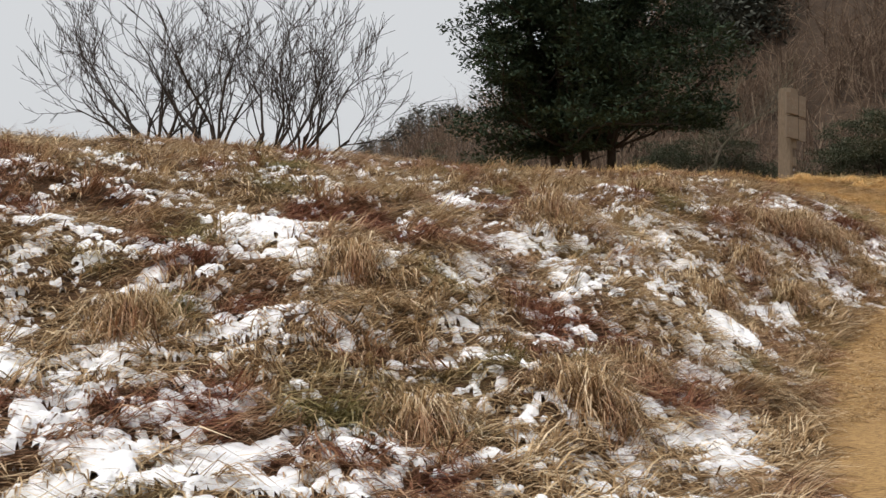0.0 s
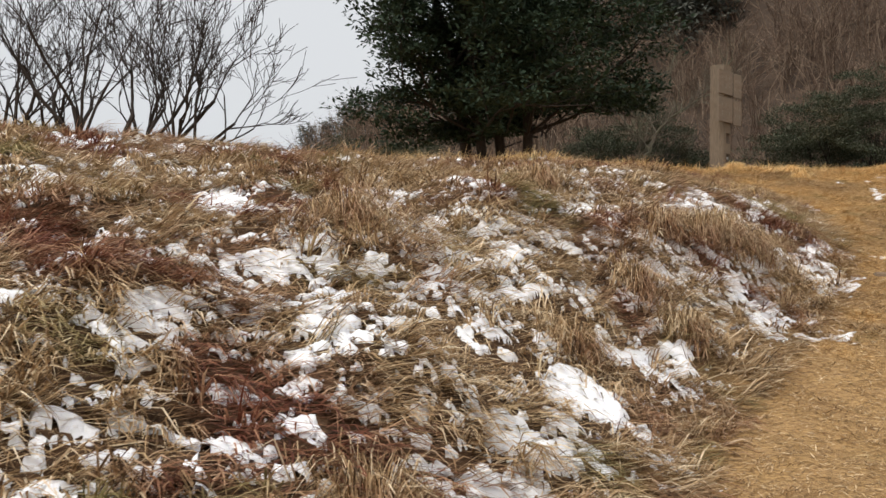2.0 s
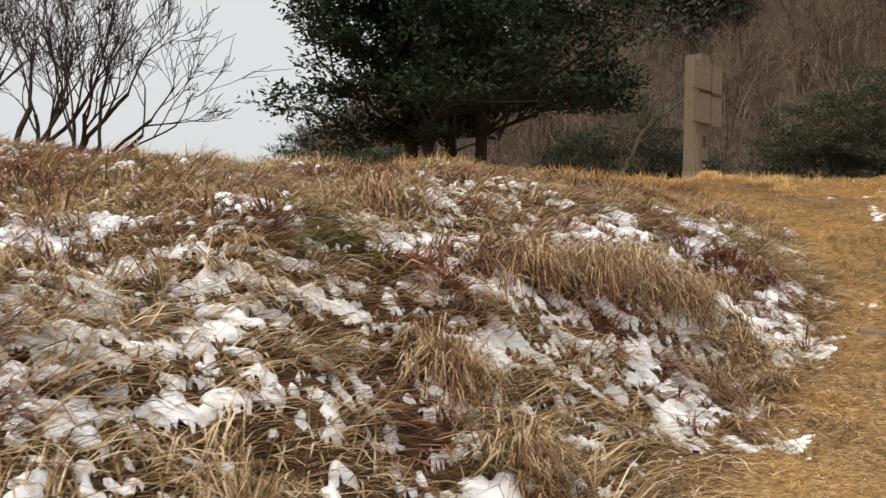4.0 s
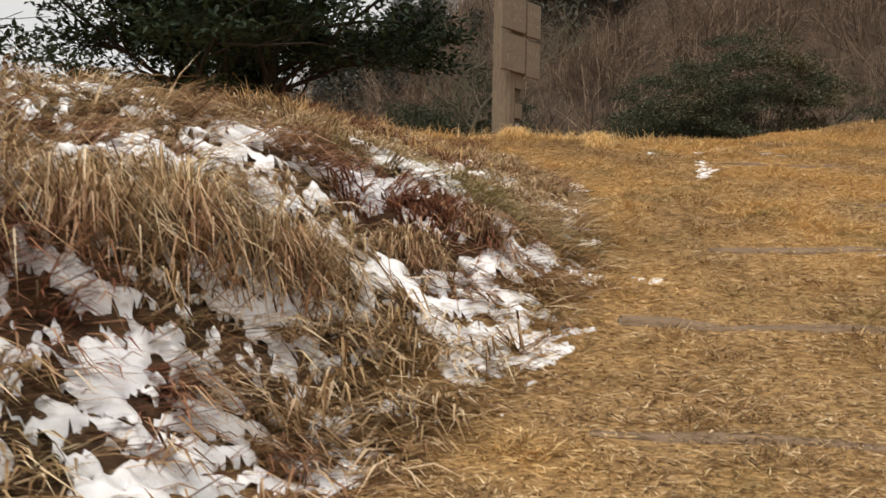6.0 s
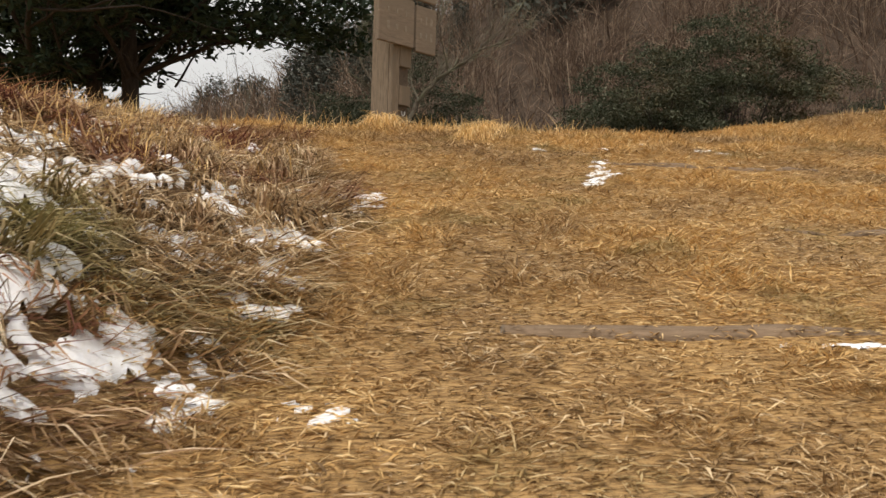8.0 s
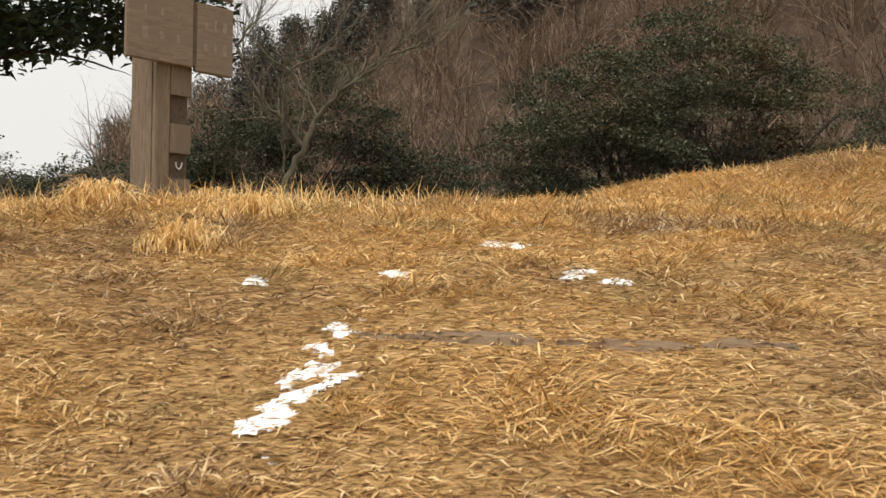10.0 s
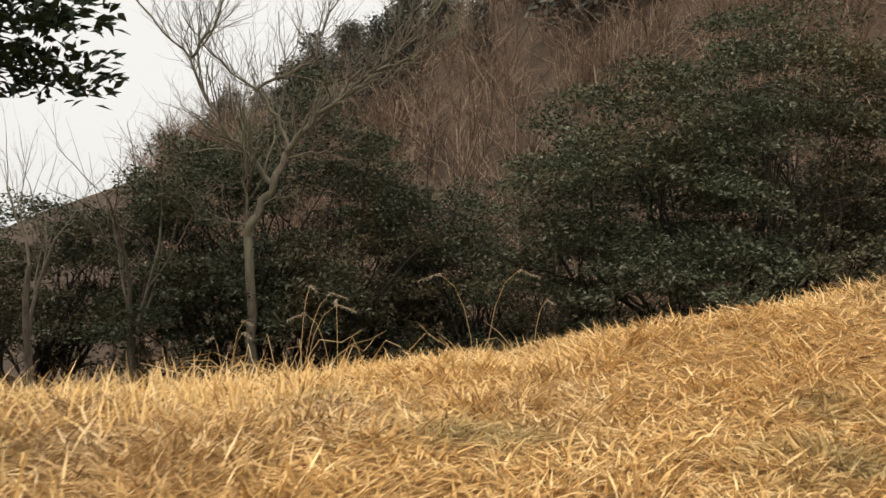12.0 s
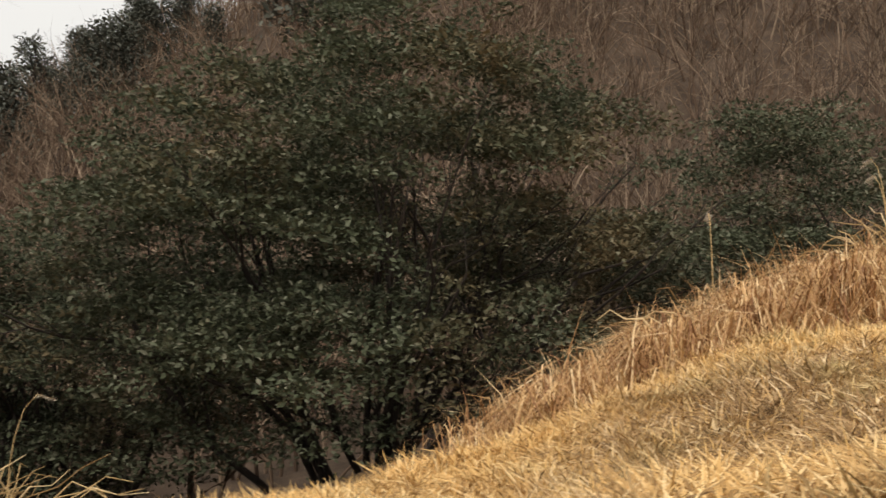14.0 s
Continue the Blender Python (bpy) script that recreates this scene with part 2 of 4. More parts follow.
mat_timber = solid_mat("weathered_grey_timber", (0.10, 0.075, 0.052), (0.235, 0.185, 0.135), 14, 0.85, 0.006, stretch=(5, 5, 0.5), third=(0.15, 0.118, 0.085))
mat_board = solid_mat("weathered_sign_board", (0.125, 0.095, 0.068), (0.23, 0.18, 0.135), 16, 0.8, 0.004, stretch=(0.6, 4, 4), third=(0.17, 0.135, 0.10))
mat_faded = solid_mat("faded_white_lettering", (0.15, 0.12, 0.09), (0.27, 0.23, 0.18), 40, 0.8, 0.001)
# Post timber made darker, with the shade of slots and gaps in its colour
mat_recess_shade = solid_mat("shade_dark_wood", (0.055, 0.042, 0.03), (0.12, 0.09, 0.066), 20, 0.9, 0.004)
mat_metal = solid_mat("dull_galvanised_metal", (0.4, 0.4, 0.4), (0.62, 0.62, 0.61), 60, 0.4, 0.001)
mat_log = solid_mat("sunken_grey_log", (0.10, 0.066, 0.04), (0.27, 0.19, 0.125), 18, 0.9, 0.008, stretch=(0.4, 4, 4))
mat_snow, _n, _l, _b = shader("old_granular_snow")
_t = noise_node(_n, _l, 14, 6, 0.7)
_t2 = noise_node(_n, _l, 120, 3, 0.6)
_r = ramp_node(_n, [(0.25, (0.66, 0.67, 0.69)), (0.5, (0.86, 0.87, 0.89))])
_l.new(_t.outputs["Fac"], _r.inputs["Fac"])
_l.new(_r.outputs["Color"], _b.inputs["Base Color"])
_b.inputs["Roughness"].default_value = 0.75
_b.inputs["Subsurface Weight"].default_value = 0.15
_b.inputs["Subsurface Radius"].default_value = (0.02, 0.02, 0.025)
bump(_n, _l, _b, _t2.outputs["Fac"], 0.5, 0.01)


# ---- mesh helpers ----
def mesh_object(name, verts, faces4=None, faces3=None, material=None, parent=None, shade=False, label=""):
    """One mesh object from arrays of corners, quads and triangles."""
    me = bpy.data.meshes.new(name)
    verts = np.asarray(verts, np.float32)
    f4 = np.zeros((0, 4), np.int32) if faces4 is None else np.asarray(faces4, np.int32)
    f3 = np.zeros((0, 3), np.int32) if faces3 is None else np.asarray(faces3, np.int32)
    me.vertices.add(len(verts))
    me.vertices.foreach_set("co", verts.ravel())
    loops = np.concatenate([f4.ravel(), f3.ravel()])
    me.loops.add(len(loops))
    me.loops.foreach_set("vertex_index", loops)
    me.polygons.add(len(f4) + len(f3))
    me.polygons.foreach_set("loop_start", np.concatenate([np.arange(len(f4)) * 4, len(f4) * 4 + np.arange(len(f3)) * 3]).astype(np.int32))
    me.update(calc_edges=True)
    if shade:
        me.polygons.foreach_set("use_smooth", np.ones(len(me.polygons), bool))
    me.materials.append(material)
    ob = new(name, me)
    if parent is not None:
        ob.parent = parent
    if label:
        tagged(ob, label)
    return ob


def part(name, bm, material, parent, label=""):
    me = bpy.data.meshes.new(name)
    bm.to_mesh(me)
    bm.free()
    me.materials.append(material)
    ob = new(name, me)
    ob.parent = parent
    if label:
        tagged(ob, label)
    return ob


def thing(name, m, label, category, group=""):
    ob = new(name)
    ob.matrix_basis = m
    return tagged(ob, label, category, group)


def tubes(lines, sides=5):
    """Tapered tubes along lines of (points, radii)."""
    verts, quads, base = [], [], 0
    ang = np.arange(sides) * 2 * math.pi / sides
    for pts, radii in lines:
        pts, radii = np.asarray(pts, float), np.asarray(radii, float)
        tan = np.gradient(pts, axis=0)
        tan /= np.linalg.norm(tan, axis=1)[:, None] + 1e-9
        ref = np.eye(3)[np.argmin(np.abs(pts[-1] - pts[0]))]
        a = np.cross(tan, ref)
        a /= np.linalg.norm(a, axis=1)[:, None] + 1e-9
        b = np.cross(tan, a)
        ring = pts[:, None] + radii[:, None, None] * (a[:, None] * np.cos(ang)[None, :, None] + b[:, None] * np.sin(ang)[None, :, None])
        verts.append(ring.reshape(-1, 3))
        k = len(pts)
        i, j = np.meshgrid(np.arange(k - 1), np.arange(sides), indexing="ij")
        jn = (j + 1) % sides
        quads.append((base + np.stack([i * sides + j, i * sides + jn, (i + 1) * sides + jn, (i + 1) * sides + j], -1)).reshape(-1, 4))
        base += k * sides
    return np.concatenate(verts), np.concatenate(quads)


def short_blades(pos, length, width, heading, rise, droop, rng):
    """Short bent blades of two faces each."""
    n = len(pos)
    d = np.stack([np.cos(heading), np.sin(heading), np.zeros(n)], 1)
    side = np.stack([-np.sin(heading), np.cos(heading), rng.uniform(-0.5, 0.5, n)], 1) * (width / 2)[:, None]
    up = np.array([0, 0, 1.0])
    mid = pos + (length * 0.5)[:, None] * (d * np.cos(rise)[:, None] + up * np.sin(rise)[:, None])
    r2 = rise - droop
    tip = mid + (length * 0.5)[:, None] * (d * np.cos(r2)[:, None] + up * np.sin(r2)[:, None])
    v = np.stack([pos, mid + side, tip, mid - side], 1).reshape(-1, 3)
    k = (np.arange(n) * 4)[:, None]
    return v, None, np.concatenate([k + np.array([[0, 1, 3]]), k + np.array([[1, 2, 3]])])


def blades(pos, length, width, heading, rise, droop, rng, twist=0.4):
    """Bent blades of grass, each two steps long, from arrays of roots, lengths, headings and rises."""
    n = len(pos)
    d = np.stack([np.cos(heading), np.sin(heading), np.zeros(n)], 1)
    side = np.stack([-np.sin(heading), np.cos(heading), rng.uniform(-twist, twist, n)], 1)
    side *= (width / 2)[:, None] / np.linalg.norm(side, axis=1)[:, None]
    up = np.array([0, 0, 1.0])
    mid = pos + (length * 0.52)[:, None] * (d * np.cos(rise)[:, None] + up * np.sin(rise)[:, None])
    r2 = rise - droop
    tip = mid + (length * 0.48)[:, None] * (d * np.cos(r2)[:, None] + up * np.sin(r2)[:, None])
    v = np.stack([pos - side, pos + side, mid + side * 0.85, mid - side * 0.85, tip], 1).reshape(-1, 3)
    k = (np.arange(n) * 5)[:, None]
    return v, k + np.array([[0, 1, 2, 3]]), k + np.array([[3, 2, 4]])


def scatter(rng, x0, x1, y0, y1, density):
    n = int((x1 - x0) * (y1 - y0) * density)
    return rng.uniform(x0, x1, n), rng.uniform(y0, y1, n)


# ---- the ground, one sheet out to the horizon ----
def steps(inner0, inner1, fine, far0, far1):
    mid = list(np.arange(inner0, inner1 + fine / 2, fine))
    s, v, lo = fine, inner0, []
    while v > far0:
        s *= 1.22
        v -= s
        lo.append(v)
    s, v, hi = fine, inner1, []
    while v < far1:
        s *= 1.22
        v += s
        hi.append(v)
    return np.array(lo[::-1] + mid + hi)


gx, gy = steps(-7, 16, 0.11, -1500, 1500), steps(2, 28, 0.11, -900, 1800)
GX, GY = np.meshgrid(gx, gy)
gi, gj = np.meshgrid(np.arange(len(gy) - 1), np.arange(len(gx) - 1), indexing="ij")
gk = gi * len(gx) + gj
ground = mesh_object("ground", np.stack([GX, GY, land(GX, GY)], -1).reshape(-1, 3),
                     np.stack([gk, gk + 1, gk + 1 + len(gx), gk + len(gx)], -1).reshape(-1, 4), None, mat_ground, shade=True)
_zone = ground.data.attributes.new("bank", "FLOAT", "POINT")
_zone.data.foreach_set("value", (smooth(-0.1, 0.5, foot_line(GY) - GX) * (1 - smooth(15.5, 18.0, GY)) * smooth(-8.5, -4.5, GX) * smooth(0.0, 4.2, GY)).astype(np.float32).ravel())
tagged(ground, "brown soil and dead thatch of a grassy hillside", "ground", kind="structure")


# ---- snow ----
def drift(x, y, cx, cy, rx, ry, turn):
    a = radians(turn)
    dx, dy = x - cx, y - cy
    p, q = dx * math.cos(a) + dy * math.sin(a), -dx * math.sin(a) + dy * math.cos(a)
    return np.clip(1.45 - np.sqrt((p / rx) ** 2 + (q / ry) ** 2), 0, 1)


# drifts: x, y, half length, half width, heading
UPPER_SNOW = (
    (-1.21, 8.32, 0.97, 0.50, 78), (-2.12, 7.22, 0.15, 0.10, 9), (-1.68, 7.07, 0.20, 0.17, 136), (-1.37, 7.22, 0.17, 0.11, 102),
    (-0.62, 7.74, 0.51, 0.36, 37), (0.26, 8.03, 0.39, 0.12, 62), (0.18, 7.08, 0.45, 0.12, 46), (1.88, 7.94, 0.71, 0.22, 62),
    (3.05, 10.23, 0.61, 0.15, 60), (1.12, 11.23, 0.84, 0.18, 80), (-0.79, 11.62, 0.43, 0.12, 109), (1.22, 11.29, 0.53, 0.15, 86),
    (0.11, 10.67, 0.63, 0.22, 104), (0.94, 9.63, 0.17, 0.11, 42), (2.08, 9.98, 0.20, 0.09, 45), (3.00, 10.18, 0.54, 0.18, 60),
)
LOWER_SNOW = (
    (2.85, 10.06, 0.30, 0.12, 60), (2.33, 9.09, 0.28, 0.13, 65), (2.44, 8.96, 0.22, 0.12, 60), (2.17, 8.56, 0.22, 0.10, 70), (0.32, 8.11, 0.30, 0.20, 80), (2.20, 9.47, 0.20, 0.08, 60),
    (-0.41, 6.41, 0.14, 0.07, 81), (-0.57, 6.50, 0.25, 0.11, 62), (1.63, 6.38, 0.97, 0.17, 74), (1.06, 5.76, 0.44, 0.11, 76),
    (-1.25, 4.63, 0.37, 0.35, 112), (-0.73, 4.84, 0.48, 0.26, 95), (-0.24, 4.84, 0.27, 0.15, 86), (0.53, 5.80, 0.19, 0.14, 50),
    (-1.14, 5.69, 0.25, 0.08, 103), (0.33, 8.13, 0.21, 0.12, 79), (0.60, 8.20, 0.12, 0.07, 50), (1.31, 8.36, 0.14, 0.07, 23),
    (1.46, 8.02, 0.12, 0.09, 70), (1.83, 8.17, 0.28, 0.07, 43), (2.24, 9.08, 0.38, 0.14, 58),
)
MIDDLE_SNOW = (
    (5.30, 13.89, 0.73, 0.18, 65), (4.25, 14.05, 0.72, 0.17, 75), (5.01, 14.97, 1.26, 0.25, 62), (5.42, 13.61, 0.57, 0.22, 68),
    (4.97, 13.55, 0.23, 0.07, 60), (4.59, 13.50, 0.28, 0.08, 59), (3.88, 12.49, 0.16, 0.07, 38), (2.88, 11.65, 0.09, 0.07, 81),
    (3.44, 12.41, 0.14, 0.07, 47), (2.00, 12.88, 0.15, 0.12, 57), (3.22, 11.96, 0.28, 0.08, 49),
)
FOOT_SNOW = (
    (5.20, 13.25, 0.25, 0.12, 60), (5.47, 13.75, 0.38, 0.19, 61), (4.41, 12.28, 0.18, 0.12, 80), (4.59, 12.45, 0.21, 0.11, 90),
    (4.76, 11.79, 0.15, 0.08, 103), (4.88, 11.92, 0.09, 0.07, 106), (4.53, 13.21, 0.20, 0.07, 68), (4.86, 13.53, 0.34, 0.12, 72),
    (4.31, 13.09, 0.11, 0.07, 58), (4.86, 14.39, 0.50, 0.11, 72), (5.45, 13.83, 0.22, 0.17, 51), (5.50, 13.55, 0.14, 0.12, 117),
    (5.49, 14.74, 0.33, 0.10, 84), (5.69, 14.57, 0.28, 0.09, 87), (5.88, 14.54, 0.22, 0.13, 77), (6.20, 14.45, 0.11, 0.10, 74),
    (5.89, 14.85, 0.12, 0.07, 73), (5.21, 14.92, 0.17, 0.07, 65), (6.33, 16.79, 0.30, 0.12, 84),
)
SIDE_SNOW = (
    (5.76, 15.95, 0.16, 0.11, 81), (6.01, 15.86, 0.22, 0.13, 51), (6.03, 15.5, 0.13, 0.09, 99), (6.34, 16.81, 0.3, 0.12, 95),
    (6.17, 16.33, 0.2, 0.1, 96), (6.03, 15.1, 0.16, 0.08, 9), (4.38, 12.25, 0.3, 0.22, 80), (4.62, 12.42, 0.28, 0.2, 90),
    (4.76, 11.79, 0.2, 0.12, 103), (4.5, 11.84, 0.16, 0.1, 107), (4.2, 11.9, 0.3, 0.2, 80), (4.40, 12.35, 0.3, 0.18, 75), (4.58, 12.40, 0.22, 0.13, 85), (4.40, 12.12, 0.3, 0.14, 80), (4.75, 11.80, 0.18, 0.12, 100),
)
PATH_SNOW = (
    (7.63, 17.83, 0.41, 0.10, 76), (7.70, 14.80, 0.26, 0.03, 175), (8.57, 19.98, 0.19, 0.09, 75), (9.21, 19.86, 0.22, 0.09, 20),
    (8.34, 19.39, 0.13, 0.10, 30), (7.90, 18.73, 0.09, 0.07, 109), (8.48, 18.69, 0.09, 0.07, 56), (8.61, 18.60, 0.09, 0.07, 62),
    (7.42, 18.64, 0.09, 0.07, 140),
)


def snow_depth(x, y):
    """Above 0 where old snow lies."""
    s = foot_line(y) - x
    rough = fbm(x, y, 0.5, 31, 4)
    warp = 0.5 * (fbm(x, y, 0.6, 39, 2) - 0.5)
    speck = fbm(x * 0.6 + y * 0.3 + warp, y * 1.5 - x * 0.9 + warp, 0.082, 37, 3)
    grain = fbm(x, y, 0.045, 43, 2)
    general = -0.6 * smooth(0.05, -0.4, s) + (0.186 - 0.15 * smooth(6.3, 8.5, y) * smooth(1.7, 3.4, s)) * smooth(-0.1, 0.4, s) * smooth(17.0, 15.0, y) + 0.05 * smooth(7.5, 5.0, y) * smooth(0, 0.6, s)
    for spots in (UPPER_SNOW, LOWER_SNOW, MIDDLE_SNOW, FOOT_SNOW, SIDE_SNOW, PATH_SNOW):
        for spot in spots:
            d = drift(x, y, *spot)
            general = np.where(d > 0, np.maximum(general, -0.3 + (0.83 if spots is not PATH_SNOW else 0.92) * d), general)
    return general + 0.03 * smooth(10.5, 11.5, y) * smooth(14.5, 13.5, y) * smooth(0.0, 0.2, s) * smooth(1.6, 0.8, s) + 0.6 * (rough - 0.5) + 1.4 * (speck - 0.5) + 0.95 * (grain - 0.5) - 0.31 - 0.5 * smooth(-3.5, -4.2, x)


sx, sy = np.arange(-4.2, 10.0, 0.018), np.arange(4.0, 21.2, 0.018)
SX, SY = np.meshgrid(sx, sy)
SD = snow_depth(SX, SY)
THICK = 0.004 + 0.036 * smooth(-0.2, 0.5, foot_line(SY) - SX)
SZ = land(SX, SY) + np.where(SD > 0, 0.002 + THICK * (np.clip(SD, 0, 0.4) / 0.4) ** 0.5, np.maximum(SD * 0.3, -0.06)) + 0.02 * (fbm(SX, SY, 0.07, 41, 2) - 0.5) * smooth(-0.3, 0.2, foot_line(SY) - SX)
si, sj = np.meshgrid(np.arange(len(sy) - 1), np.arange(len(sx) - 1), indexing="ij")
sk = (si * len(sx) + sj).ravel()
sq = np.stack([sk, sk + 1, sk + 1 + len(sx), sk + len(sx)], -1)
keep = (SD.ravel()[sq] > -0.25).sum(1) >= 4
sq = sq[keep]
used, inv = np.unique(sq, return_inverse=True)
snow = mesh_object("snow", np.stack([SX, SY, SZ], -1).reshape(-1, 3)[used], inv.reshape(-1, 4), None, mat_snow, shade=True)
tagged(snow, "thin patches of old white snow lying among dead grass", "snow", kind="stuff")


# ---- grass ----
rng = np.random.default_rng(7)


def lay(name, label, x, y, length, width, flow, rise, droop, material, lift=0.0, shape=blades):
    z = land(x, y) - 0.01 + lift
    v, f4, f3 = shape(np.stack([x, y, z], 1), length, width, flow, rise, droop, rng)
    ob = mesh_object(name, v, f4, f3, material)
    return tagged(ob, label, "grass", kind="stuff")


# log steps: x from, x to, y
LOGS = ((5.5, 8.4, 12.5), (5.9, 9.0, 13.68), (6.7, 9.4, 14.88), (8.05, 8.8, 16.3), (7.75, 8.9, 18.0))


def build_path_grass():
    x, y = scatter(rng, 2.0, 14.5, 7.5, 25.5, 6800)
    s = x - foot_line(y)
    ok = (s > -0.35) & (y < edge_line(x) + 0.4) & (s < 2.2 + 0.42 * np.maximum(y - 8, 0)) & (rng.random(len(x)) > 0.28 * smooth(0.0, 0.2, snow_depth(x, y))) & (rng.random(len(x)) < (0.35 + 0.65 * smooth(10.5, 12.5, y)) * (1 - 0.25 * smooth(19.5, 22, y)))
    x, y = x[ok], y[ok]
    n = len(x)
    clump = np.clip(0.5 + 1.5 * (fbm(x, y, 0.22, 51, 3) - 0.5), 0, 1)
    length = rng.uniform(0.03, 0.095, n) * (0.65 + 0.7 * clump) * (1 + 0.35 * smooth(18.5, 20.5, y))
    flow = rng.uniform(0, 2 * math.pi, n)
    rise = np.abs(rng.normal(0.08, 0.16, n)) + 0.3 * smooth(0.55, 0.85, clump) + 0.2 * smooth(18.5, 20.5, y)
    lift = np.full(n, 0.01)
    for x0, x1, ly in LOGS:
        off = np.abs(y - (ly - 0.105 * (x - (x0 + x1) / 2)))
        on = (x > x0) & (x < x1)
        length = np.where(on & (off < 0.12), length * 0.75, length)
        rise = np.where(on & (off < 0.12), rise * 0.6, rise)
        lift = np.where(on & (off < 0.055) & (rng.random(n) < 0.3), 0.024, lift)
    width, droop = rng.uniform(0.0036, 0.0078, n), rng.uniform(-0.1, 0.5, n)
    low = y + 2.5 * (fbm(x, y, 0.7, 57, 3) - 0.5) + 0.35 * rng.normal(0, 1, n) < 14.3
    for name, label, pick, material in (("path_grass", "short trampled straw-coloured grass on the path", ~low, mat_path_grass),
                                        ("worn_path_grass", "short flattened brown grass on the lower path", low, mat_worn_grass)):
        lay(name, label, x[pick], y[pick], length[pick], width[pick], flow[pick], rise[pick], droop[pick], material, lift=lift[pick], shape=short_blades)


def build_bank_grass():
    """A mat of single blades, and over it locks of long grass that fell over together."""
    x, y = scatter(rng, -5.5, 6.6, 3.8, 19.5, 1300)
    s = foot_line(y) - x
    far = smooth(2.0, 7.0, s)
    ok = (s > -0.12) & (rng.random(len(x)) > 0.5 * far) & (rng.random(len(x)) > 0.8 * smooth(0.0, 0.3, snow_depth(x, y)))
    x, y = x[ok], y[ok]
    clump = fbm(x, y, 0.5, 63, 3)
    flow = np.arctan2(*slope_dir(x, y)[::-1]) * 0.35 + 0.1 + (fbm(x, y, 0.8, 61, 3) - 0.5) * 5.0 + rng.normal(0, 0.95, len(x))
    length = rng.uniform(0.10, 0.3, len(x)) * (0.6 + 0.8 * clump)
    rise = np.abs(rng.normal(0.1, 0.16, len(x))) + 0.3 * smooth(0.6, 0.8, clump)
    # locks
    lx, ly = scatter(rng, -5.5, 6.6, 3.8, 19.5, 62)
    ls = foot_line(ly) - lx
    snowy = smooth(-0.05, 0.22, snow_depth(lx, ly))
    ok = (ls > -0.05) & (rng.random(len(lx)) > 0.45 * smooth(2.0, 7.0, ls)) & (rng.random(len(lx)) > 0.82 * snowy)
    lx, ly = lx[ok], ly[ok]
    each = 20
    lflow = np.arctan2(*slope_dir(lx, ly)[::-1]) * 0.5 + (fbm(lx, ly, 1.0, 65, 2) - 0.5) * 5.5 + rng.normal(0, 0.5, len(lx))
    llen = rng.uniform(0.18, 0.46, len(lx)) * (1 - 0.35 * smooth(13.8, 15.3, ly))
    lrise = np.abs(rng.normal(0.25, 0.22, len(lx)))
    m = len(lx) * each
    bx, by = np.repeat(lx, each) + rng.normal(0, 0.035, m), np.repeat(ly, each) + rng.normal(0, 0.035, m)
    bflow = np.repeat(lflow, each) + rng.normal(0, 0.28, m)
    blen = np.repeat(llen, each) * rng.uniform(0.6, 1.1, m)
    brise = np.repeat(lrise, each) + rng.normal(0, 0.16, m)
    X, Y = np.concatenate([x, bx]), np.concatenate([y, by])
    n = len(X)
    lay("bank_grass", "long matted brown dead grass lying on the bank", X, Y, np.concatenate([length, blen]), rng.uniform(0.0045, 0.011, n), np.concatenate([flow, bflow]),
        np.clip(np.concatenate([rise, brise]), 0.02, 1.3), np.concatenate([rng.uniform(0.1, 0.7, len(x)), rng.uniform(0.25, 0.9, m)]), mat_bank_grass, lift=0.012)


def build_standing_grass():
    x, y = scatter(rng, 0.0, 17.0, 16.0, 27.0, 2100)
    e = y - edge_line(x)
    band = smooth(-2.6, -0.3, e) * smooth(1.2, 0.3, e)
    top = smooth(0.0, 1.2, foot_line(y) - x) * smooth(15.5, 17, y) * smooth(20, 18.5, y)
    ok = rng.random(len(x)) < np.maximum(band * (x > 5.0) * (0.35 + 0.65 * smooth(0.42, 0.6, fbm(x, y, 0.8, 71, 3))), top * 0.4)
    x, y = x[ok], y[ok]
    n = len(x)
    length = rng.uniform(0.08, 0.25, n) * (0.45 + 0.95 * fbm(x, y, 0.6, 73, 3)) * (1 - 0.5 * smooth(7.9, 8.9, x))
    lay("standing_grass", "golden dead grass standing along the brink", x, y, length, rng.uniform(0.004, 0.007, n), rng.uniform(0, 2 * math.pi, n),
        rng.uniform(0.35, 1.35, n), rng.uniform(0.0, 1.1, n), mat_edge_grass)


build_path_grass()
build_bank_grass()
build_standing_grass()


# ---- trees ----
def limb_path(p, d, length, bend, rnd, n=6, lift=0.0):
    pts = [Vector(p)]
    d = Vector(d).normalized()
    for _ in range(n):
        d = (d + Vector((rnd.uniform(-1, 1), rnd.uniform(-1, 1), rnd.uniform(-1, 1))) * bend + Vector((0, 0, lift))).normalized()
        pts.append(pts[-1] + d * (length / n))
    return pts, d


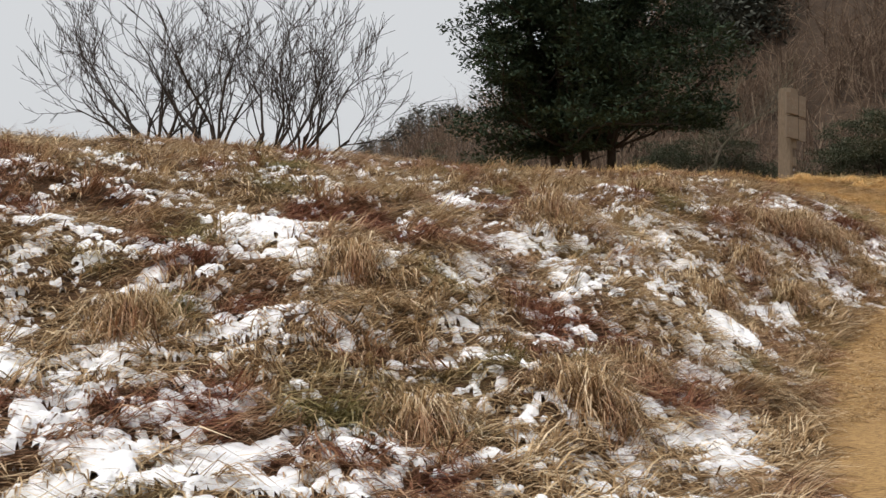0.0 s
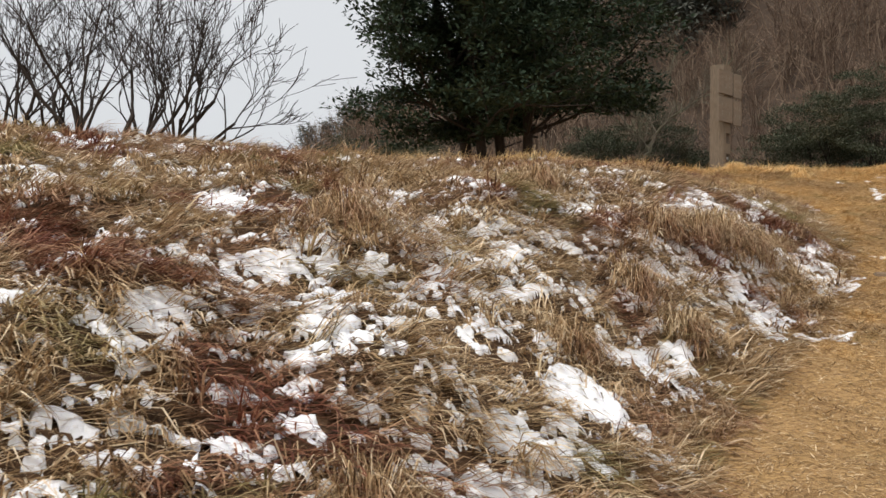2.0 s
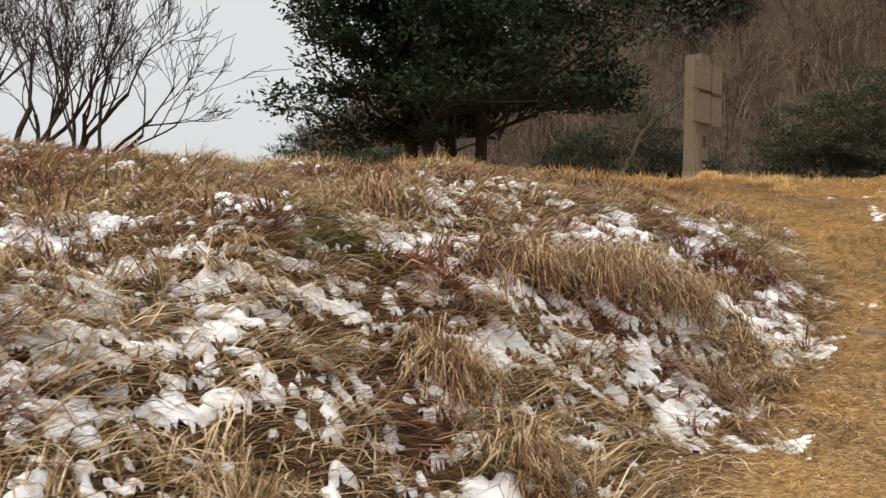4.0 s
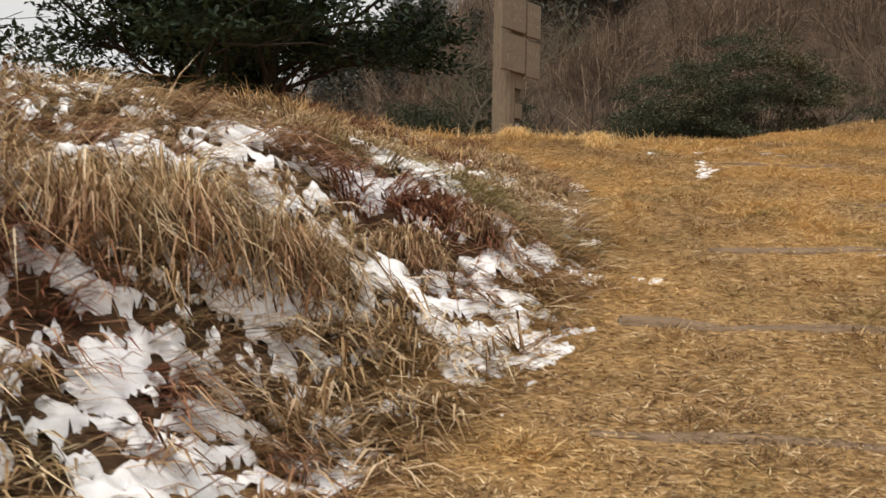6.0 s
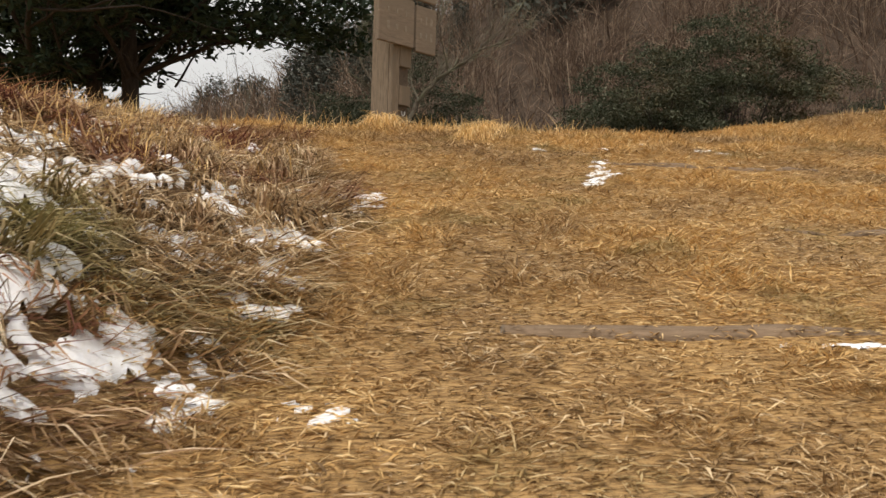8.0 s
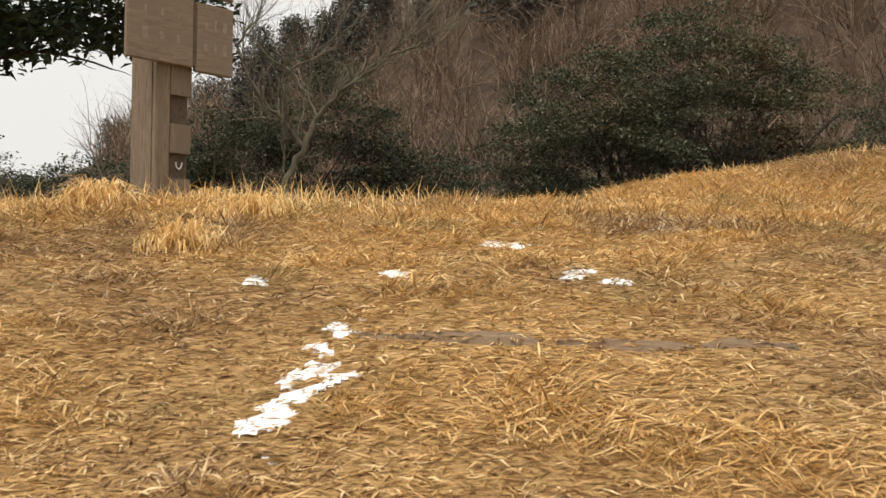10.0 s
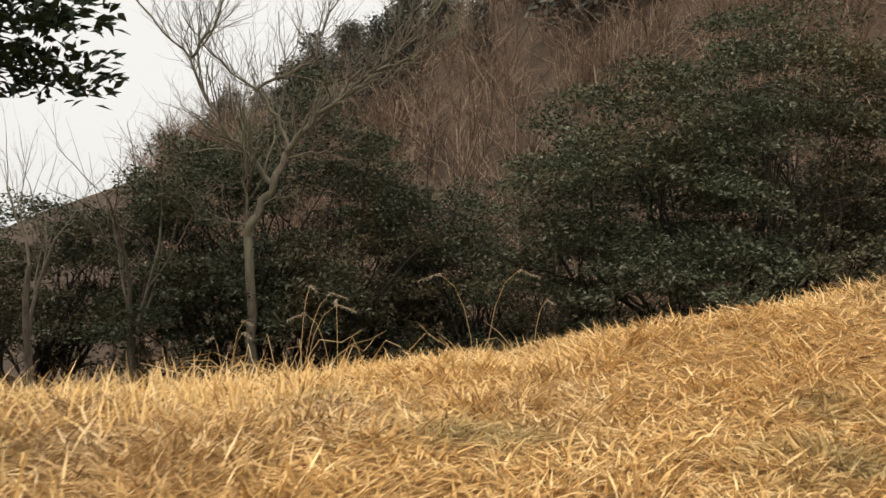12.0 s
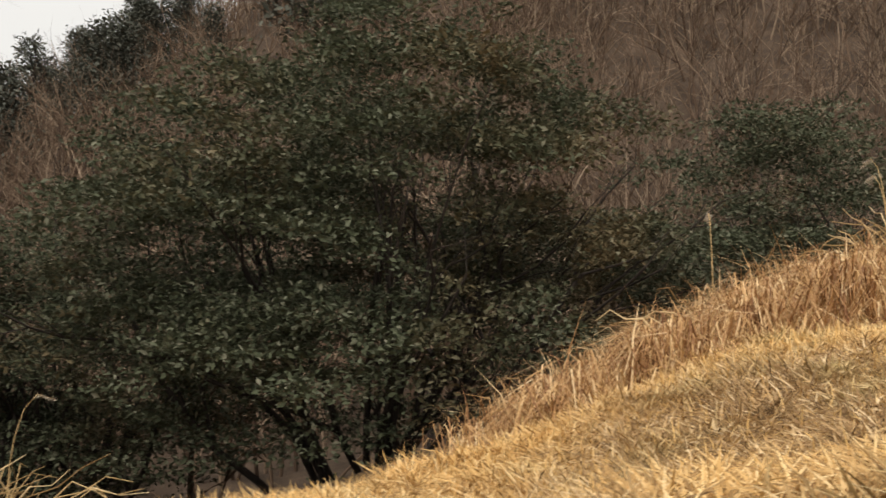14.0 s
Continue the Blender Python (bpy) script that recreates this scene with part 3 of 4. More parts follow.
def branching(p, d, length, radius, depth, rnd, out, bend=0.22, spread=0.75, kids=(3, 5), lift=0.06, shrink=0.62, tips=None, fine=1.0, low=0.3, keep=0.55):
    """A limb that tapers and forks until depth runs out; each limb goes into out, tip places into tips."""
    pts, end = limb_path(p, d, length, bend, rnd, max(2, round((6 if depth > 1 else 4) * fine)), lift)
    tip_r = radius * (keep if depth > 0 else 0.25)
    radii = np.linspace(radius, tip_r, len(pts))
    out.append(([tuple(q) for q in pts], radii, depth))
    if depth == 0:
        if tips is not None:
            tips.append((pts[-1], end))
        return
    for k in range(rnd.randint(*kids)):
        at = rnd.uniform(low, 1.0) if k else 1.0
        i = min(int(at * (len(pts) - 1)), len(pts) - 1)
        axis = Vector((rnd.uniform(-1, 1), rnd.uniform(-1, 1), rnd.uniform(-0.6, 0.9))).normalized()
        nd = ((pts[i] - pts[max(i - 1, 0)]).normalized() if i else Vector(d)) + axis * spread
        branching(pts[i], nd, length * shrink * rnd.uniform(0.7, 1.2), radii[i] * 0.66, depth - 1, rnd, out, bend, spread, kids, lift, shrink, tips, fine, low, keep)


def limb_parts(tree, lines, material):
    """Each stem and each main branch of a tree by itself; the fine twigs joined."""
    top = max(k for _, _, k in lines)
    twigs = []
    for pts, radii, k in lines:
        if k < top - 1:
            twigs.append((pts, radii))
            continue
        v, q = tubes([(pts, radii)], 8 if k == top else 6)
        mesh_object("stem" if k == top else "branch", v, q, None, material, tree, shade=True)
    v, q = tubes(twigs, 3)
    tagged(mesh_object("twig_spray", v, q, None, material, tree, shade=True), kind="stuff")


def spray_leaves(centres, rnd_np, per, spread, size, flat=0.5, aspect=0.5, droop=0.0):
    """Leaves as folded four-cornered blades round each centre."""
    c = np.repeat(np.asarray(centres, float), per, 0)
    n = len(c)
    off = np.clip(rnd_np.normal(0, 1, (n, 3)), -1.8, 1.8) * np.array([spread, spread, spread * flat])
    p = c + off
    head = np.arctan2(off[:, 1], off[:, 0]) + rnd_np.normal(0, 0.9, n)
    pitch = rnd_np.normal(0.15 - droop, 0.5, n)
    d = np.stack([np.cos(head) * np.cos(pitch), np.sin(head) * np.cos(pitch), np.sin(pitch)], 1)
    w = np.cross(d, np.array([0, 0, 1.0]) + rnd_np.normal(0, 0.5, (n, 3)))
    w /= np.linalg.norm(w, axis=1)[:, None] + 1e-9
    ln = size * rnd_np.uniform(0.6, 1.3, n)[:, None]
    up = np.cross(w, d) * ln * 0.12
    v = np.stack([p, p + d * ln * 0.45 + w * ln * aspect * 0.5 + up, p + d * ln, p + d * ln * 0.45 - w * ln * aspect * 0.5 + up], 1).reshape(-1, 3)
    k = (np.arange(n) * 4)[:, None]
    return v, np.concatenate([k + np.array([[0, 1, 2]]), k + np.array([[0, 2, 3]])])


def build_evergreen_tree():
    rnd, rn = random.Random(21), np.random.default_rng(21)
    bx, by = 3.5, 25.4
    tree = thing("evergreen_tree", pose(bx, by, float(land(bx, by))), "tall dark evergreen tree with several trunks behind the bank", "tree")
    stems = [(-0.95, 0.25), (-0.65, 0.0), (-0.3, 0.35), (0.1, -0.1)]
    wood, centres = [], []
    for sx_, sy_ in stems:
        pts, _ = limb_path((sx_, sy_, -0.2), (sx_ * 0.14, sy_ * 0.14 - 0.08, 1), rnd.uniform(9.5, 11.0), 0.05, rnd, 13)
        radii = np.linspace(rnd.uniform(0.09, 0.14), 0.04, len(pts))
        v, q = tubes([([tuple(p) for p in pts], radii)], 9)
        mesh_object("trunk", v, q, None, mat_bark_dark, tree, shade=True)
        for i in range(2, len(pts)):
            z = pts[i].z
            for _ in range(6 if z < 5 else 4):
                a = rnd.uniform(0, 2 * math.pi)
                reach = (1.0 + 0.6 * max(0.0, math.cos(a + 2.2)) + 0.25 * max(0.0, math.cos(a + 0.9))) * rnd.choice((0.8, 1.3, 1.8, 2.2)) * rnd.uniform(0.85, 1.15) * (1.0 if z < 7.5 else max(0.35, 1 - (z - 7.5) * 0.2))
                lines, tips = [], []
                branching(pts[i], (math.cos(a), math.sin(a), rnd.uniform(-0.3, 0.4)), reach, radii[i] * 0.38, 2, rnd, lines, 0.16, 0.65, (3, 4), 0.03, 0.46, tips)
                wood += [(p, r) for p, r, _ in lines]
                centres += [t for t, _ in tips]
                centres += [lines[0][0][k] for k in (4, 6)]
    boughs = []
    for tip in ((2.6, 0.85, 2.0), (2.8, 0.35, 2.4)):
        start = Vector((0.1, -0.1, tip[2] - 0.3))
        pts = [tuple(start.lerp(Vector(tip), t) + Vector((0, 0, 0.25 * math.sin(3.1 * t)))) for t in np.linspace(0, 1, 8)]
        wood.append((pts, np.linspace(0.04, 0.01, 8)))
        for k in range(5, 8):
            boughs += [tuple(Vector(pts[k]) + Vector((rnd.uniform(-0.22, 0.22), rnd.uniform(-0.25, 0.25), rnd.uniform(-0.14, 0.14)))) for _ in range(4)]
    wood = [(p, r) for p, r in wood if len(p) == 8 or ((p[-1][0] + 0.3) / 2.75) ** 2 + ((p[-1][1] + 1.5) / 2.9) ** 2 < 1.1 and p[-1][2] > 1.2]
    v, q = tubes(wood, 4)
    tagged(mesh_object("branchwork", v, q, None, mat_bark_dark, tree, shade=True), kind="stuff")
    c = np.array([tuple(t) for t in centres])
    shape = ((c[:, 0] + 0.3) / 2.55) ** 2 + ((c[:, 1] + 1.5) / 2.7) ** 2
    c = c[(c[:, 2] > 0.9 + 0.6 * smooth(-1.0, 0.8, c[:, 0]) + 0.5 * fbm(c[:, 0], c[:, 1], 0.8, 85, 2)) & (shape < 0.75 + 1.0 * fbm(c[:, 0] + c[:, 1], c[:, 2] * 1.8, 0.8, 83, 2))]
    c = np.concatenate([c, np.array(boughs)])
    v, f = spray_leaves(c, rn, 60, 0.21, 0.125, 0.3, 0.42)
    mesh_object("crown", v, None, f, mat_evergreen, tree, label="dark glossy evergreen foliage in uneven sprays")


def build_bare_thicket_tree():
    rnd = random.Random(33)
    bx, by = -5.35, 25.7
    tree = thing("bare_tree", pose(bx, by, float(land(bx, by))), "leafless many-stemmed tree with a wide fan of dark branches", "tree")
    lines = []
    for k in range(12):
        a = -1.0 + 2.0 * k / 11
        out = []
        start = (a * 1.35 + rnd.uniform(-0.15, 0.15), rnd.uniform(-0.6, 0.6), -0.25)
        d = Vector((a * 0.85, rnd.uniform(-0.3, 0.3), 1.0))
        branching(start, d, rnd.uniform(1.7, 2.2) * (1 - 0.15 * abs(a)), rnd.uniform(0.06, 0.085), 6, rnd, out, 0.13, 0.62, (2, 3), 0.025, 0.77, None, 0.8, 0.5, 0.8)
        lines += [(p, np.maximum(r, 0.0065), k) for p, r, k in out]
    limb_parts(tree, lines, mat_bark_dark)


build_evergreen_tree()
build_bare_thicket_tree()


def build_pale_tree():
    rnd = random.Random(5)
    bx, by = 6.94, 30.35
    z0 = float(land(bx, by))
    tree = thing("pale_bare_tree", pose(bx, by, z0), "leafless pale-barked tree forking low in front of dark shrubs", "tree")
    lines = []
    trunk = [(0.06, 0, -0.2), (0.03, 0, 1.2), (-0.01, 0, 1.83 - z0), (-0.01, 0, 2.13 - z0), (0.08, 0, 2.28 - z0), (0.27, 0, 2.57 - z0), (0.37, 0.03, 2.78 - z0), (0.42, 0.05, 2.98 - z0)]
    lines.append((trunk, np.linspace(0.06, 0.04, len(trunk)), 5))
    limbs = [
        [(0.40, 0.04, 2.93), (0.6, 0, 3.16), (0.77, -0.05, 3.31), (1.13, -0.1, 3.55), (1.42, -0.15, 3.79), (1.63, -0.2, 4.0), (1.9, -0.2, 4.27), (2.3, -0.2, 4.75)],
        [(0.27, 0, 2.54), (0.07, 0.05, 2.75), (-0.13, 0.1, 3.01), (-0.34, 0.15, 3.22), (-0.54, 0.2, 3.55), (-0.69, 0.2, 3.99), (-0.98, 0.2, 4.28), (-1.4, 0.2, 4.75)],
        [(0.42, 0.05, 2.98), (0.3, 0.2, 3.31), (0.04, 0.25, 3.64), (-0.28, 0.3, 3.87), (-0.57, 0.35, 4.14), (-0.8, 0.4, 4.5)],
        [(0.04, 0.25, 3.64), (0.36, 0.3, 3.81), (0.67, 0.35, 3.99), (0.75, 0.4, 4.26), (0.93, 0.4, 4.68), (1.0, 0.4, 5.0)],
        [(-0.69, 0.2, 3.99), (-0.57, 0.15, 4.13), (-0.45, 0.1, 4.28), (-0.25, 0.1, 4.73), (-0.2, 0.1, 5.0)],
        [(1.42, -0.15, 3.79), (1.6, -0.2, 3.84), (1.78, -0.25, 3.91), (2.02, -0.3, 4.06), (2.3, -0.3, 4.2)],
        [(-0.01, -0.02, 2.13), (-0.03, -0.1, 2.45), (-0.04, -0.15, 2.78), (-0.02, -0.15, 3.2), (0.01, -0.2, 3.61)],
        [(0.42, 0.03, 2.85), (0.77, -0.15, 2.9), (1.0, -0.2, 2.92), (1.24, -0.25, 2.97)],
        [(0.1, 0, 2.28), (0.27, -0.1, 2.38), (0.42, -0.1, 2.42), (0.57, -0.1, 2.39)],
        [(-0.02, 0, 2.1), (-0.3, -0.1, 2.2), (-0.5, -0.1, 2.18), (-0.7, -0.1, 2.4)],
    ]
    def crooked(pts, wobble):
        out = [Vector(pts[0])]
        for a, b in zip(pts[:-1], pts[1:]):
            for t in (0.33, 0.67, 1.0):
                out.append(Vector(a).lerp(Vector(b), t) + Vector((rnd.uniform(-1, 1), rnd.uniform(-1, 1), rnd.uniform(-1, 1))) * wobble)
        return [tuple(q) for q in out]

    pts = crooked(trunk, 0.032)
    lines[0] = (pts, np.linspace(0.06, 0.034, len(pts)), 5)
    for limb in limbs:
        small = len(limb) <= 4
        pts = crooked([(x, y, z - z0) for x, y, z in limb], 0.03)
        radii = np.linspace(0.012, 0.004, len(pts)) if small else np.linspace(0.034 if len(limb) > 6 else 0.02, 0.006, len(pts))
        lines.append((pts, radii, 4))
        for i in range(2, len(pts), 1):
            for _ in range(1 if small else 2):
                out = []
                d = Vector(pts[i]) - Vector(pts[i - 1])
                d = d.normalized() + Vector((rnd.uniform(-0.9, 0.9), rnd.uniform(-0.7, 0.7), rnd.uniform(0.0, 1.1)))
                branching(Vector(pts[i]), d, rnd.uniform(0.3, 0.85) * (0.5 if small else 1), float(radii[i]) * 0.5, 2, rnd, out, 0.22, 0.75, (2, 4), 0.05, 0.6)
                lines += [(p, r, min(k, 2)) for p, r, k in out]
    limb_parts(tree, lines, mat_bark_pale)


def build_small_bare_tree(x, y, height, seed, label, material, category="tree"):
    rnd = random.Random(seed)
    tree = thing("small_bare_tree", pose(x, y, float(land(x, y))), label, category)
    lines = []
    branching((0, 0, -0.2), (rnd.uniform(-0.15, 0.15), 0, 1), height * 0.5, 0.055, 4, rnd, lines, 0.14, 0.6, (2, 4), 0.05, 0.62)
    limb_parts(tree, lines, material)


build_pale_tree()
for k, (x, y, h) in enumerate(((9.2, 37.5, 6.0), (11.6, 38.5, 6.5), (14.2, 36.5, 6.2), (16.6, 38.0, 6.8), (19.0, 36.0, 6.2), (6.2, 38.5, 5.2), (21.5, 39.0, 7.0))):
    build_small_bare_tree(x, y, h, 60 + k, "leafless brown tree at the foot of the wooded hill", mat_bark_dark)
build_small_bare_tree(4.7, 30.0, 3.7, 43, "leaning leafless sapling past the brink", mat_bark_pale)
build_small_bare_tree(5.6, 30.8, 4.2, 41, "slender leafless sapling among dark shrubs", mat_bark_pale)


# ---- evergreen shrubs ----
def build_shrub(x, y, rx, ry, top, seed, label, count=520, per=80, leaf=0.058):
    rnd, rn = random.Random(seed), np.random.default_rng(seed)
    z0 = float(land(x, y))
    height = top - z0
    shrub = thing("evergreen_shrub", pose(x, y, z0), label, "shrub", "evergreen shrubs in the gully")
    wood, centres = [], []
    for _ in range(22):
        a, r = rnd.uniform(0, 2 * math.pi), rnd.uniform(0, 0.3)
        lines = []
        d = (math.cos(a) * rnd.uniform(0.2, 1.0) * rx / height, math.sin(a) * rnd.uniform(0.2, 1.0) * ry / height, 0.8)
        branching((math.cos(a) * rx * r, math.sin(a) * ry * r, -0.2), d, height * 0.5, 0.035, 2, rnd, lines, 0.2, 0.6, (3, 4), 0.02, 0.5)
        wood += [(p, q) for p, q, _ in lines]
    lobes = []
    for _ in range(80):
        a, r = rnd.uniform(0, 2 * math.pi), math.sqrt(rnd.uniform(0.02, 1.0)) * 0.84
        zc = height * (0.17 + 0.72 * (1 - r * r) * rnd.choice((0.3, 0.55, 0.75, 0.9, 1.0)) * rnd.uniform(0.92, 1.0))
        lobes.append((math.cos(a) * rx * r, math.sin(a) * ry * r, zc, rnd.uniform(0.13, 0.26) * rx, rnd.uniform(0.06, 0.10) * height))
    for k in range(count):
        cx, cy, cz, lr, lh = lobes[k % len(lobes)]
        a, q = rnd.uniform(0, 2 * math.pi), math.sqrt(rnd.uniform(0.0, 1.1))
        centres.append((cx + math.cos(a) * lr * q, cy + math.sin(a) * lr * q, max(0.1, cz + lh * (1 - q * q) + rnd.uniform(-0.1, 0.06))))
    for k in range(count // 5):
        a, r = rnd.uniform(0, 2 * math.pi), rnd.uniform(0.2, 0.85)
        centres.append((math.cos(a) * rx * r, math.sin(a) * ry * r, rnd.uniform(0.06, 0.4) * height))
    v, q = tubes(wood, 4)
    tagged(mesh_object("branchwork", v, q, None, mat_bark_dark, shrub, shade=True), kind="stuff")
    c = np.array(centres)
    v, f = spray_leaves(c, rn, per, 0.14, leaf, 0.28, 0.5, 0.1)
    mesh_object("foliage", v, None, f, mat_shrub, shrub)


build_shrub(12.5, 30.4, 3.2, 2.5, 4.95, 3, "broad dark evergreen shrub with dusty green sprays of leaves", 1250)
build_shrub(7.1, 31.9, 2.5, 1.8, 4.5, 8, "rounded dark evergreen shrub behind a pale bare tree", 950)
build_shrub(9.7, 32.2, 1.9, 1.6, 3.0, 12, "low dark evergreen shrub filling the gully", 420)
build_shrub(17.2, 31.4, 2.8, 2.0, 4.0, 14, "dark evergreen shrub at the top of the gully", 560)
build_shrub(3.9, 31.6, 2.2, 1.5, 2.7, 15, "low dark evergreen shrub down in the gully", 360)
build_shrub(-0.4, 33.0, 1.8, 1.3, 3.6, 19, "dark evergreen shrub standing behind the bank", 360)
build_shrub(1.4, 33.4, 1.8, 1.3, 3.5, 23, "dark evergreen shrub standing behind the bank", 360)
build_shrub(-14.6, 41.0, 1.3, 1.2, 5.2, 18, "small dark evergreen showing over the hilltop", 160)


# ---- the wooded hill behind ----
def brush_kind(seed, height):
    rnd = random.Random(seed)
    lines = []
    for _ in range(3):
        branching((rnd.uniform(-0.4, 0.4), rnd.uniform(-0.4, 0.4), -0.3), (rnd.uniform(-0.3, 0.3), rnd.uniform(-0.3, 0.3), 1), height * 0.45, 0.04, 2, rnd, lines, 0.24, 0.95, (3, 4), 0.03, 0.74, None, 0.55)
    return tubes([(p, r) for p, r, _ in lines], 3)


def plant_many(name, label, kinds, xs, ys, rn, material, category, lo=0.7, hi=1.3):
    vs, qs, base = [], [], 0
    for x, y in zip(xs, ys):
        v, q = kinds[int(rn.integers(len(kinds)))]
        a, s = rn.uniform(0, 6.28), rn.uniform(lo, hi)
        c, t = math.cos(a) * s, math.sin(a) * s
        w = np.stack([v[:, 0] * c - v[:, 1] * t + x, v[:, 0] * t + v[:, 1] * c + y, v[:, 2] * s + float(land(x, y))], 1)
        vs.append(w)
        qs.append(q + base)
        base += len(v)
    f = np.concatenate(qs)
    ob = mesh_object(name, np.concatenate(vs), f if f.shape[1] == 4 else None, f if f.shape[1] == 3 else None, material)
    return tagged(ob, label, category, kind="stuff")


def build_hill_woods():
    rn = np.random.default_rng(91)
    kinds = [brush_kind(s, 4.2) for s in range(300, 306)]
    xs, ys = [], []
    while len(xs) < 1000:
        y = rn.uniform(34, 60) if rn.random() < 0.45 else rn.uniform(55, 96)
        x = rn.uniform(-0.30, 0.72) * (y - 10) + 5
        if x > max(-20, 2.2 - 0.23 * (y - 45)) and rn.random() < (1.2 if y < 60 else 0.8):
            xs.append(x)
            ys.append(y)
    xs += list(rn.uniform(-7, 26, 210))
    ys += list(rn.uniform(80, 98, 210))
    plant_many("hill_brush", "dense leafless brown woodland covering the hillside", kinds, xs, ys, rn, mat_twig, "woodland")


build_hill_woods()


def conifer_kind(seed, height):
    rn = np.random.default_rng(seed)
    c = []
    for k in range(26):
        z = height * (0.15 + 0.85 * k / 26)
        for _ in range(4):
            a, r = rn.uniform(0, 6.28), height * 0.26 * (1.05 - z / height) * rn.uniform(0.4, 1.0)
            c.append((r * math.cos(a), r * math.sin(a), z + rn.uniform(-0.2, 0.2)))
    return spray_leaves(np.array(c), rn, 17, 0.34, 0.25, 0.5, 0.4, 0.2)


def build_ridge_conifers():
    rn = np.random.default_rng(17)
    kinds = [conifer_kind(s, 4.6) for s in (1, 2, 3)]
    xs, ys = list(rn.uniform(3.5, 11.5, 24)), list(rn.uniform(58, 84, 24))
    plant_many("ridge_conifers", "dark conifers along the wooded ridge", kinds, xs, ys, rn, mat_conifer, "trees", 0.6, 0.95)
    ys = rn.uniform(62, 80, 22)
    xs = 0.9 + 0.236 * ys + rn.uniform(-2.5, 2.2, 22)
    plant_many("hillside_conifers", "dark conifers standing among bare woods high on the hill", kinds, xs, ys, rn, mat_conifer, "trees", 1.3, 1.8)


def build_far_pine(x, y, height, seed):
    z = float(land(x, y))
    pine = thing("pine_tree", pose(x, y, z), "grey-green pine showing over the brow of the bank", "tree", "pines behind the bank")
    v, f = conifer_kind(seed, height)
    mesh_object("crown", v, None, f, mat_conifer, pine)
    v, q = tubes([([(0, 0, -0.2), (0.05, 0, height * 0.4), (0, 0, height * 0.9)], [0.12, 0.09, 0.03])], 7)
    mesh_object("trunk", v, q, None, mat_bark_dark, pine, shade=True)


for k, (x, y, top) in enumerate(((-7.6, 90.0, 9.8), (-6.0, 92.0, 10.4), (-4.4, 90.0, 11.6), (-3.2, 88.0, 12.2), (-1.8, 91.0, 12.6), (-0.5, 89.0, 12.4), (0.8, 92.0, 12.0))):
    build_far_pine(x, y, top - float(land(x, y)), 40 + k)
build_ridge_conifers()


# ---- the signpost ----
def box(bm, x0, x1, y0, y1, z0, z1, bevel=0.0):
    made = bmesh.ops.create_cube(bm, size=1.0, matrix=Matrix.Translation(((x0 + x1) / 2, (y0 + y1) / 2, (z0 + z1) / 2)) @ Matrix.Diagonal((x1 - x0, y1 - y0, z1 - z0, 1)))
    if bevel:
        edges = {e for v in made["verts"] for e in v.link_edges}
        bmesh.ops.bevel(bm, geom=list(edges), offset=bevel, segments=2, affect="EDGES")


